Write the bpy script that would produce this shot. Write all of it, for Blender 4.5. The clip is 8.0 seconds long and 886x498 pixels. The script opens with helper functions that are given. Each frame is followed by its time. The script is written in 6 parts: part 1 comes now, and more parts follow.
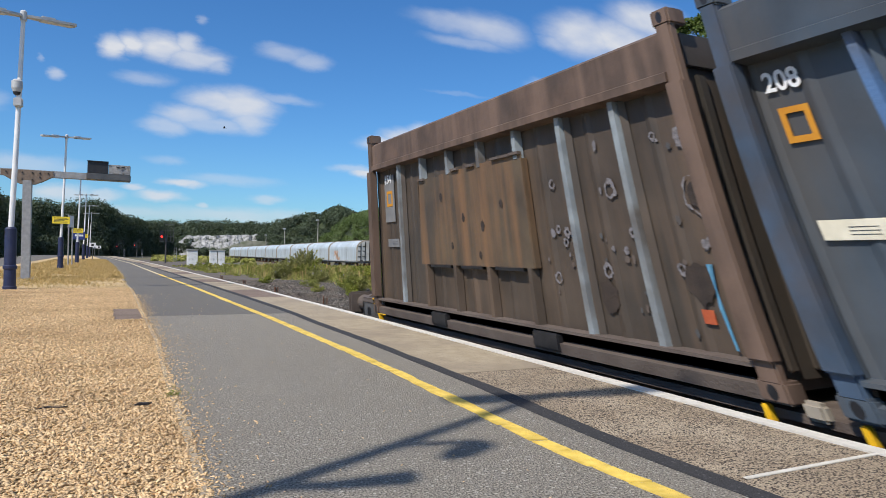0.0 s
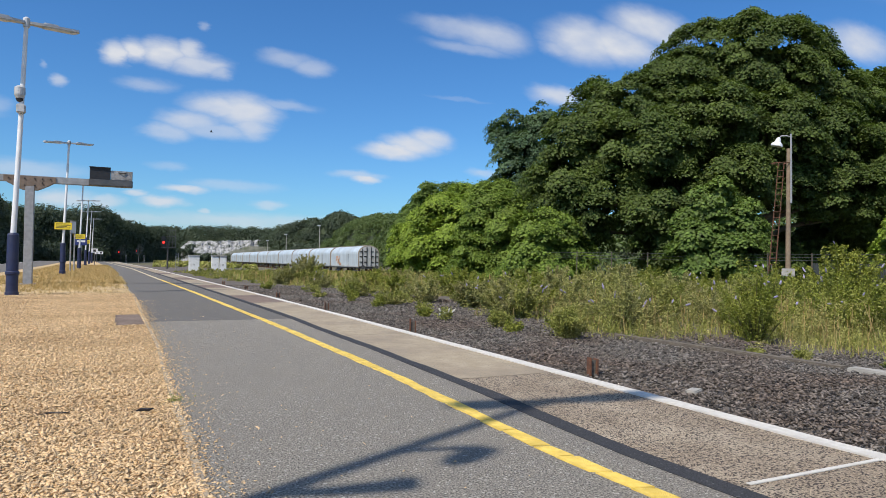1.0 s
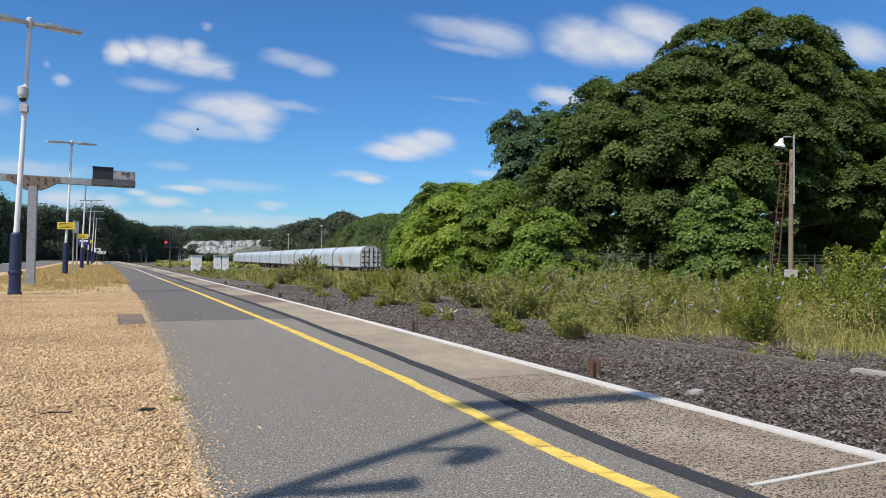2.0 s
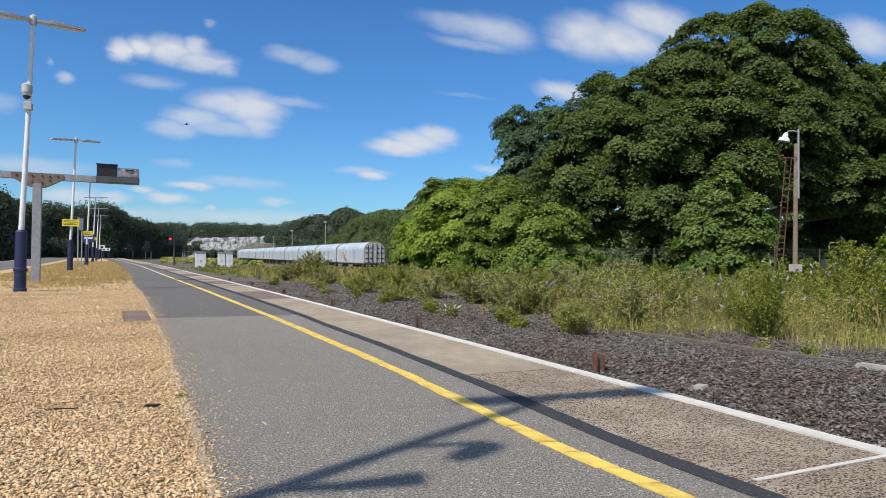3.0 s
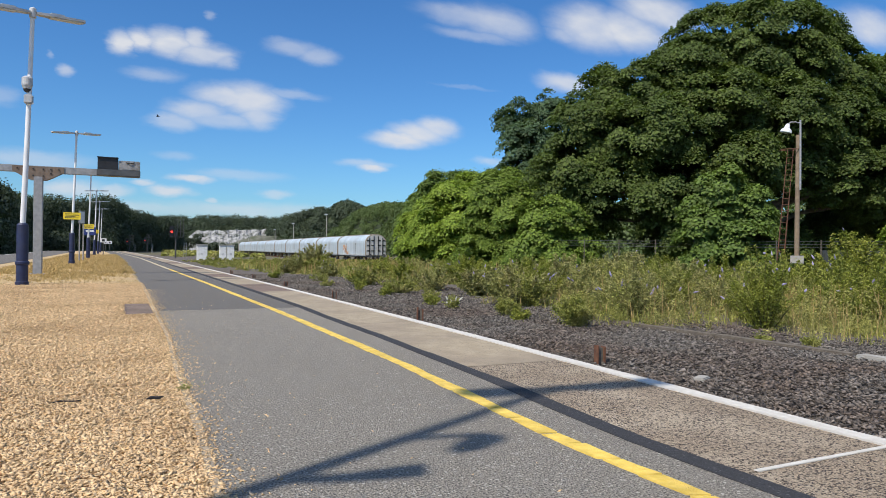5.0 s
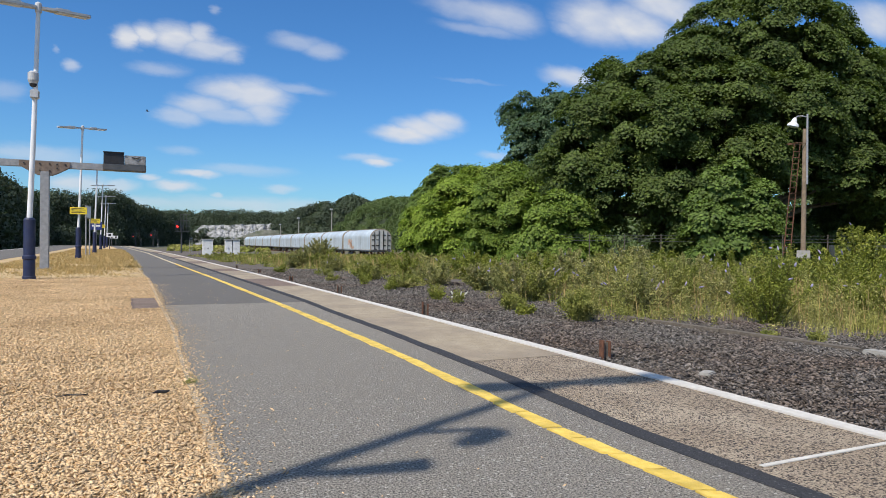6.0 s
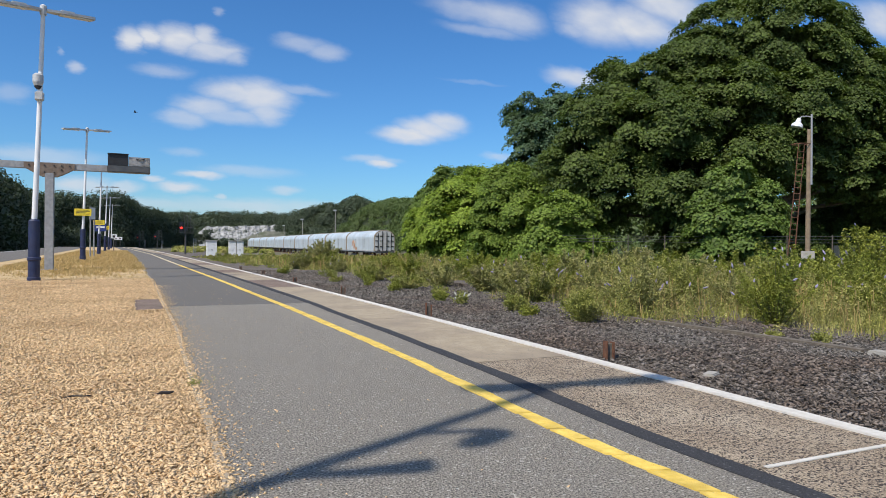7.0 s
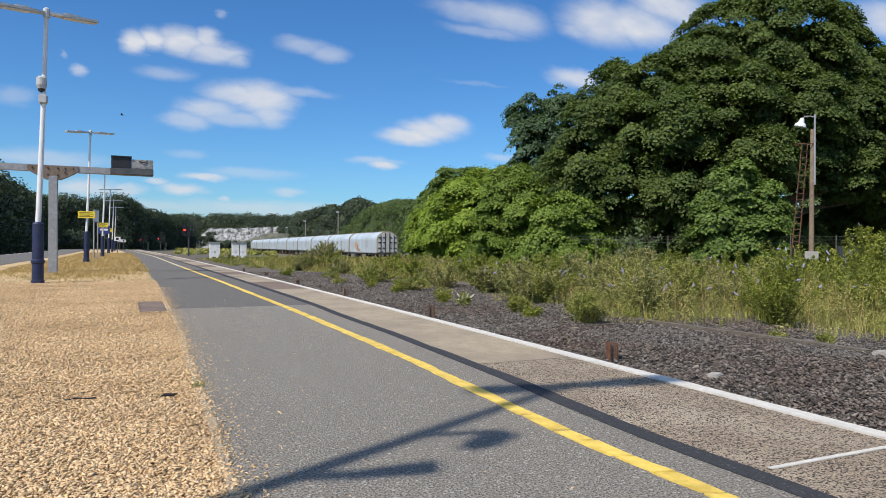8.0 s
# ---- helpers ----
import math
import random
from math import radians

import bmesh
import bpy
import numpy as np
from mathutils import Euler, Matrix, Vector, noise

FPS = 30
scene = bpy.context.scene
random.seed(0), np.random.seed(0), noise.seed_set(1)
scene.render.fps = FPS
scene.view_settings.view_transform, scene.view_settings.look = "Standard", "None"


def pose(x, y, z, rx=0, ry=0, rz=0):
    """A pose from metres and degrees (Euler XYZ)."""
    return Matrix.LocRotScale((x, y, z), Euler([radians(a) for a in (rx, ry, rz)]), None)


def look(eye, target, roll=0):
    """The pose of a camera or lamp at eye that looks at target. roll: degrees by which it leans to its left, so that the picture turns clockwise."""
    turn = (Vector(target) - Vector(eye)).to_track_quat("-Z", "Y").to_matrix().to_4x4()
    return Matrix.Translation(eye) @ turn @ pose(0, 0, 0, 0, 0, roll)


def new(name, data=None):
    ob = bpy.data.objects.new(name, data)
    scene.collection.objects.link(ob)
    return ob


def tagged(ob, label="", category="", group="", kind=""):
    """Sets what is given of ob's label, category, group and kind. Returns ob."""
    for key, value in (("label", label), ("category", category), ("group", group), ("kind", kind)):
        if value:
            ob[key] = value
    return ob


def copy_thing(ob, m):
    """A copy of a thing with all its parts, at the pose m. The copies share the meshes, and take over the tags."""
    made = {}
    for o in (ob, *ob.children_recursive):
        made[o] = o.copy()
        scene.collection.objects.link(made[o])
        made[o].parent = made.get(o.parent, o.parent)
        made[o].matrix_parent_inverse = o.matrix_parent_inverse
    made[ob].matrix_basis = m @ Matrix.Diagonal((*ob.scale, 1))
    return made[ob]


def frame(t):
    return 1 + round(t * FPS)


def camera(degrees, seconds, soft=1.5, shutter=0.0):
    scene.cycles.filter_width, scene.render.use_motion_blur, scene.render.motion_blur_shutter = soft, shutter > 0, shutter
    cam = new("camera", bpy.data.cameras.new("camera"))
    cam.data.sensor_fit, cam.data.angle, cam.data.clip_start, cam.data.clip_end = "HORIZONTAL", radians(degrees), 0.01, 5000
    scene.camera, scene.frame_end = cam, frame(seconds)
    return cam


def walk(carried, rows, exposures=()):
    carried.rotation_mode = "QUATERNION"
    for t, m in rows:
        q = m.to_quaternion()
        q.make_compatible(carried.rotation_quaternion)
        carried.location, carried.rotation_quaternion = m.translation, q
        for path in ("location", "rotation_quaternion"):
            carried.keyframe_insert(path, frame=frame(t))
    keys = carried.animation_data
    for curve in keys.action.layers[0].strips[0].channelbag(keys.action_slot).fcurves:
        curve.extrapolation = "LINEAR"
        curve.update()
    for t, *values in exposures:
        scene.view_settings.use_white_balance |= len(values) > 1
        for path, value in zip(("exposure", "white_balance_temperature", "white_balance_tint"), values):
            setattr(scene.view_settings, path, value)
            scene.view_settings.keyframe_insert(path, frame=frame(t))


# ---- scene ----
# ---- camera ----
cam = camera(66.31, 8.0, soft=0.85, shutter=1.1)
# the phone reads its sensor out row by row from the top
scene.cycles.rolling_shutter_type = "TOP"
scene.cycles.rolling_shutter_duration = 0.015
walk(cam, [
    (0.0, pose(0, 0, 0.8, 90.666, -0.953, -26.372)),
    (0.2, pose(0, 0, 0.8, 90.740, -0.907, -26.350)),
    (0.5, pose(0, 0, 0.8, 90.836, -0.930, -26.411)),
    (1.0, pose(0, 0, 0.8, 91.109, -0.882, -26.235)),
    (1.5, pose(0, 0, 0.8, 91.180, -1.000, -26.149)),
    (3.0, pose(0, 0, 0.8, 90.776, -0.800, -25.747)),
    (3.5, pose(0, 0, 0.8, 90.528, -0.790, -25.645)),
    (4.0, pose(0, 0, 0.8, 90.386, -0.802, -25.721)),
    (4.5, pose(0, 0, 0.8, 90.332, -0.680, -25.720)),
    (6.0, pose(0, 0, 0.8, 89.668, -0.680, -25.215)),
    (6.5, pose(0, 0, 0.8, 89.785, -0.586, -24.884)),
    (7.0, pose(0, 0, 0.8, 89.747, -0.609, -24.923)),
    (7.5, pose(0, 0, 0.8, 89.678, -0.552, -24.830)),
    (8.0, pose(0, 0, 0.8, 89.862, -0.438, -24.684)),
])

# ---- light ----
TO_SUN = Vector((-3.95, -2.15, 5.6)).normalized()
sun_data = bpy.data.lights.new("sun", "SUN")
sun_data.energy, sun_data.angle, sun_data.color = 4.9, radians(0.9), (1.0, 0.925, 0.825)
sun = new("sun", sun_data)
sun.matrix_world = look(TO_SUN * 60, (0, 0, 0))
scene.view_settings.exposure = 0.04

# clouds: (u, v, half width, half height, strength) with u = x / y and v = z / y of the direction
HEAPED_CLOUDS = [
    (0.003, 0.272, 0.016, 0.014, 1.00), (0.027, 0.279, 0.018, 0.013, 1.00), (0.062, 0.280, 0.029, 0.017, 1.00), (0.095, 0.288, 0.019, 0.013, 0.90), (0.106, 0.271, 0.038, 0.014, 0.95),
    (0.133, 0.265, 0.019, 0.009, 0.70), (0.114, 0.328, 0.007, 0.006, 0.35), (-0.063, 0.228, 0.009, 0.007, 0.60), (-0.080, 0.247, 0.004, 0.004, 0.30), (0.041, 0.234, 0.032, 0.008, 0.40),
    (0.782, 0.410, 0.079, 0.035, 0.90), (0.861, 0.417, 0.084, 0.032, 0.95), (0.937, 0.463, 0.088, 0.031, 0.90), (0.719, 0.389, 0.037, 0.013, 0.50), (0.718, 0.302, 0.052, 0.015, 0.80),
    (1.589, 0.534, 0.109, 0.037, 0.80),
]
VEIL_CLOUDS = [
    (0.137, 0.215, 0.043, 0.014, 0.95), (0.169, 0.213, 0.044, 0.020, 0.95), (0.100, 0.191, 0.038, 0.013, 0.70), (0.071, 0.173, 0.029, 0.011, 0.60), (0.181, 0.193, 0.026, 0.016, 0.70),
    (0.130, 0.181, 0.047, 0.011, 0.55), (0.225, 0.229, 0.042, 0.007, 0.40), (0.255, 0.227, 0.022, 0.005, 0.25), (0.233, 0.297, 0.036, 0.011, 0.50), (0.267, 0.289, 0.028, 0.012, 0.50),
    (0.216, 0.303, 0.021, 0.008, 0.35), (0.401, 0.176, 0.047, 0.012, 1.00), (0.437, 0.189, 0.045, 0.015, 0.90), (0.467, 0.200, 0.035, 0.015, 0.95), (0.525, 0.389, 0.077, 0.016, 0.55),
    (0.579, 0.388, 0.068, 0.023, 0.65), (0.536, 0.360, 0.066, 0.009, 0.40), (0.516, 0.272, 0.048, 0.003, 0.15),
]
LOW_CLOUDS = [
    (0.357, 0.127, 0.019, 0.006, 0.95), (0.343, 0.133, 0.037, 0.006, 0.50), (0.092, 0.097, 0.028, 0.005, 0.90), (0.061, 0.078, 0.026, 0.007, 0.90), (0.031, 0.087, 0.014, 0.005, 0.80),
    (-0.053, 0.075, 0.033, 0.010, 0.80), (-0.006, 0.073, 0.020, 0.007, 0.70), (0.207, 0.079, 0.021, 0.006, 0.55), (0.116, 0.067, 0.009, 0.004, 0.60), (0.177, 0.053, 0.181, 0.011, 0.50),
    (0.021, 0.054, 0.109, 0.008, 0.45), (0.160, 0.105, 0.056, 0.007, 0.35), (-0.104, 0.109, 0.070, 0.010, 0.45), (0.567, 0.153, 0.028, 0.006, 0.45), (-0.135, 0.187, 0.021, 0.011, 0.35),
    (0.069, 0.126, 0.022, 0.006, 0.30),
]


def link(tree, a, out, b, inp):
    tree.links.new(a.outputs[out], b.inputs[inp])


def make_world():
    world = bpy.data.worlds.new("sky")
    scene.world = world
    world.use_nodes = True
    nt = world.node_tree
    nt.nodes.clear()
    add = nt.nodes.new
    sky = add("ShaderNodeTexSky")
    sky.sky_type, sky.sun_disc = "NISHITA", False
    sky.sun_elevation, sky.sun_rotation = math.asin(TO_SUN.z), math.atan2(TO_SUN.x, TO_SUN.y)
    sky.air_density, sky.dust_density, sky.ozone_density = 1.0, 0.6, 2.2
    coord = add("ShaderNodeTexCoord")
    split = add("ShaderNodeSeparateXYZ")
    link(nt, coord, "Generated", split, 0)

    def op(kind, a, b=None, clamp=False):
        n = add("ShaderNodeMath")
        n.operation, n.use_clamp = kind, clamp
        for i, s in enumerate((a, b)):
            if s is None:
                continue
            if isinstance(s, (int, float)):
                n.inputs[i].default_value = s
            else:
                nt.links.new(s, n.inputs[i])
        return n.outputs[0]
    ahead = op("MAXIMUM", split.outputs[1], 0.02)
    u, v = op("DIVIDE", split.outputs[0], ahead), op("DIVIDE", split.outputs[2], ahead)
    uv = add("ShaderNodeCombineXYZ")
    nt.links.new(u, uv.inputs[0]), nt.links.new(v, uv.inputs[1])
    stretch = add("ShaderNodeVectorMath")
    stretch.operation = "MULTIPLY"
    stretch.inputs[1].default_value = (1, 2.2, 1)
    link(nt, uv, 0, stretch, 0)
    warp = add("ShaderNodeTexNoise")
    warp.inputs["Scale"].default_value, warp.inputs["Detail"].default_value, warp.inputs["Roughness"].default_value = 22, 7, 0.58
    link(nt, stretch, 0, warp, "Vector")
    puff = add("ShaderNodeTexNoise")
    puff.inputs["Scale"].default_value, puff.inputs["Detail"].default_value = 13, 8
    link(nt, stretch, 0, puff, "Vector")
    shift = add("ShaderNodeVectorMath")
    shift.operation = "MULTIPLY_ADD"
    shift.inputs[1].default_value, shift.inputs[2].default_value = (0.036, 0.016, 0), (-0.018, -0.008, 0)
    link(nt, warp, "Color", shift, 0)
    moved = add("ShaderNodeVectorMath")
    moved.operation = "ADD"
    link(nt, uv, 0, moved, 0), link(nt, shift, 0, moved, 1)
    total = None
    for cu, cv, a, b, strength in HEAPED_CLOUDS + VEIL_CLOUDS + LOW_CLOUDS:
        sub = add("ShaderNodeVectorMath")
        sub.operation = "SUBTRACT"
        sub.inputs[1].default_value = (cu, cv, 0)
        link(nt, moved, 0, sub, 0)
        mul = add("ShaderNodeVectorMath")
        mul.operation = "MULTIPLY"
        mul.inputs[1].default_value = (1 / a, 1 / b, 0)
        link(nt, sub, 0, mul, 0)
        size = add("ShaderNodeVectorMath")
        size.operation = "LENGTH"
        link(nt, mul, 0, size, 0)
        rng = add("ShaderNodeMapRange")
        rng.interpolation_type = "SMOOTHSTEP"
        for i, val in enumerate((1.62, 0.3, 0.0, strength)):
            rng.inputs[i + 1].default_value = val
        link(nt, size, "Value", rng, 0)
        total = rng.outputs[0] if total is None else op("MAXIMUM", total, rng.outputs[0])
    rough = op("MULTIPLY_ADD", puff.outputs[0], 0.9)
    rough.node.inputs[2].default_value = 0.45
    cover = op("MULTIPLY", total, rough, clamp=True)
    cover = op("MULTIPLY", cover, op("GREATER_THAN", split.outputs[1], 0.05))
    # the same broken fair-weather cloud, added unseen overhead and all round to whiten skylight
    lift = op("MAXIMUM", op("ADD", split.outputs[2], 0.18), 0.05)
    plan = add("ShaderNodeCombineXYZ")
    nt.links.new(op("DIVIDE", split.outputs[0], lift), plan.inputs[0])
    nt.links.new(op("DIVIDE", split.outputs[1], lift), plan.inputs[1])
    field = add("ShaderNodeTexNoise")
    field.inputs["Scale"].default_value, field.inputs["Detail"].default_value, field.inputs["Roughness"].default_value = 1.5, 7, 0.55
    link(nt, plan, 0, field, "Vector")
    heap = add("ShaderNodeMapRange")
    heap.interpolation_type = "SMOOTHSTEP"
    for i, val in enumerate((0.46, 0.66, 0.0, 0.95)):
        heap.inputs[i + 1].default_value = val
    link(nt, field, 0, heap, 0)
    past = op("MAXIMUM", op("MULTIPLY_ADD", v, 3.0), op("MULTIPLY_ADD", split.outputs[1], -6.0))
    past.node.inputs[0].links[0].from_node.inputs[2].default_value = -1.9
    past.node.inputs[1].links[0].from_node.inputs[2].default_value = 1.0
    beyond = op("MINIMUM", op("MAXIMUM", past, 0.0), 1.0)
    above = op("MULTIPLY", split.outputs[2], 8.0, clamp=True)
    cover = op("MAXIMUM", cover, op("MULTIPLY", op("MULTIPLY", heap.outputs[0], beyond), above))
    white = add("ShaderNodeMix")
    white.data_type = "RGBA"
    nt.links.new(cover, white.inputs[0])
    tone = add("ShaderNodeHueSaturation")
    tone.inputs["Saturation"].default_value, tone.inputs["Value"].default_value = 1.16, 1.0
    link(nt, sky, 0, tone, "Color")
    cool = add("ShaderNodeMix")
    cool.data_type, cool.blend_type = "RGBA", "MULTIPLY"
    cool.inputs[0].default_value = 1.0
    cool.inputs[7].default_value = (0.61, 0.985, 1.32, 1)
    link(nt, tone, 0, cool, 6)
    nt.links.new(cool.outputs[2], white.inputs[6])
    white.inputs[7].default_value = (6.7, 6.95, 7.5, 1)
    back = add("ShaderNodeBackground")
    back.inputs["Strength"].default_value = 0.102
    nt.links.new(white.outputs[2], back.inputs[0])
    out = add("ShaderNodeOutputWorld")
    link(nt, back, 0, out, 0)


make_world()


# ---- materials ----
def surface(name, c1, c2, scale=8.0, rough=0.8, bump=0.3, bump_scale=60.0, metal=0.0, stain=None, stain_scale=1.0,
            stain_amount=0.5, island=0.0, obj=0.0, leaf=False, speck=None, speck_scale=150.0, speck_amount=0.2,
            streak=None, streak_amount=0.5, coords="Object"):
    m = bpy.data.materials.new(name)
    m.use_nodes = True
    nt = m.node_tree
    bsdf = nt.nodes["Principled BSDF"]
    add = nt.nodes.new
    tc = add("ShaderNodeTexCoord")

    def noise_tex(sc, detail=4.0, vec=None):
        n = add("ShaderNodeTexNoise")
        n.inputs["Scale"].default_value, n.inputs["Detail"].default_value = sc, detail
        if vec is None:
            link(nt, tc, coords, n, "Vector")
        else:
            nt.links.new(vec, n.inputs["Vector"])
        return n

    def mix(fac, a, b, mode="MIX"):
        n = add("ShaderNodeMix")
        n.data_type, n.blend_type = "RGBA", mode
        for sock, val in ((n.inputs[0], fac), (n.inputs[6], a), (n.inputs[7], b)):
            if isinstance(val, (int, float)):
                sock.default_value = val
            elif isinstance(val, tuple):
                sock.default_value = (*val, 1)
            else:
                nt.links.new(val, sock)
        return n.outputs[2]

    def ramp(src, lo, hi, top=1.0):
        n = add("ShaderNodeMapRange")
        for i, val in enumerate((lo, hi, 0.0, top)):
            n.inputs[i + 1].default_value = val
        nt.links.new(src, n.inputs[0])
        return n.outputs[0]
    col = mix(ramp(noise_tex(scale).outputs[0], 0.33, 0.67), c1, c2)
    if stain:
        col = mix(ramp(noise_tex(stain_scale, 6).outputs[0], 0.45, 0.68, stain_amount), col, stain)
    if streak:
        mp = add("ShaderNodeMapping")
        mp.inputs["Scale"].default_value = (4, 4, 0.28)
        link(nt, tc, coords, mp, 0)
        col = mix(ramp(noise_tex(1.0, 5, mp.outputs[0]).outputs[0], 0.48, 0.66, streak_amount), col, streak)
    if speck:
        vor = add("ShaderNodeTexVoronoi")
        vor.inputs["Scale"].default_value = speck_scale
        link(nt, tc, coords, vor, "Vector")
        sep = add("ShaderNodeSeparateColor")
        link(nt, vor, "Color", sep, 0)
        col = mix(ramp(sep.outputs[0], 1 - speck_amount, 1 - speck_amount + 0.05), col, speck)
    for amount, node, sock in ((island, "ShaderNodeNewGeometry", "Random Per Island"), (obj, "ShaderNodeObjectInfo", "Random")):
        if amount:
            g = add(node)
            hs = add("ShaderNodeHueSaturation")
            rv = add("ShaderNodeMapRange")
            rv.inputs[3].default_value, rv.inputs[4].default_value = 1 - amount, 1 + amount
            link(nt, g, sock, rv, 0)
            nt.links.new(rv.outputs[0], hs.inputs["Value"])
            nt.links.new(col, hs.inputs["Color"])
            col = hs.outputs[0]
    nt.links.new(col, bsdf.inputs["Base Color"])
    bsdf.inputs["Roughness"].default_value, bsdf.inputs["Metallic"].default_value = rough, metal
    if bump:
        b = add("ShaderNodeBump")
        b.inputs["Strength"].default_value, b.inputs["Distance"].default_value = bump, 0.02
        link(nt, noise_tex(bump_scale, 5), 0, b, "Height")
        link(nt, b, 0, bsdf, "Normal")
    if leaf:
        tr = add("ShaderNodeBsdfTranslucent")
        nt.links.new(mix(0.5, col, (0.20, 0.32, 0.03), "MIX"), tr.inputs[0])
        ms = add("ShaderNodeMixShader")
        ms.inputs[0].default_value = leaf
        link(nt, bsdf, 0, ms, 1), link(nt, tr, 0, ms, 2)
        link(nt, ms, 0, nt.nodes["Material Output"], 0)
    return m


def glow(name, color, power):
    m = bpy.data.materials.new(name)
    m.use_nodes = True
    b = m.node_tree.nodes["Principled BSDF"]
    b.inputs["Base Color"].default_value = b.inputs["Emission Color"].default_value = (*color, 1)
    b.inputs["Emission Strength"].default_value = power
    return m


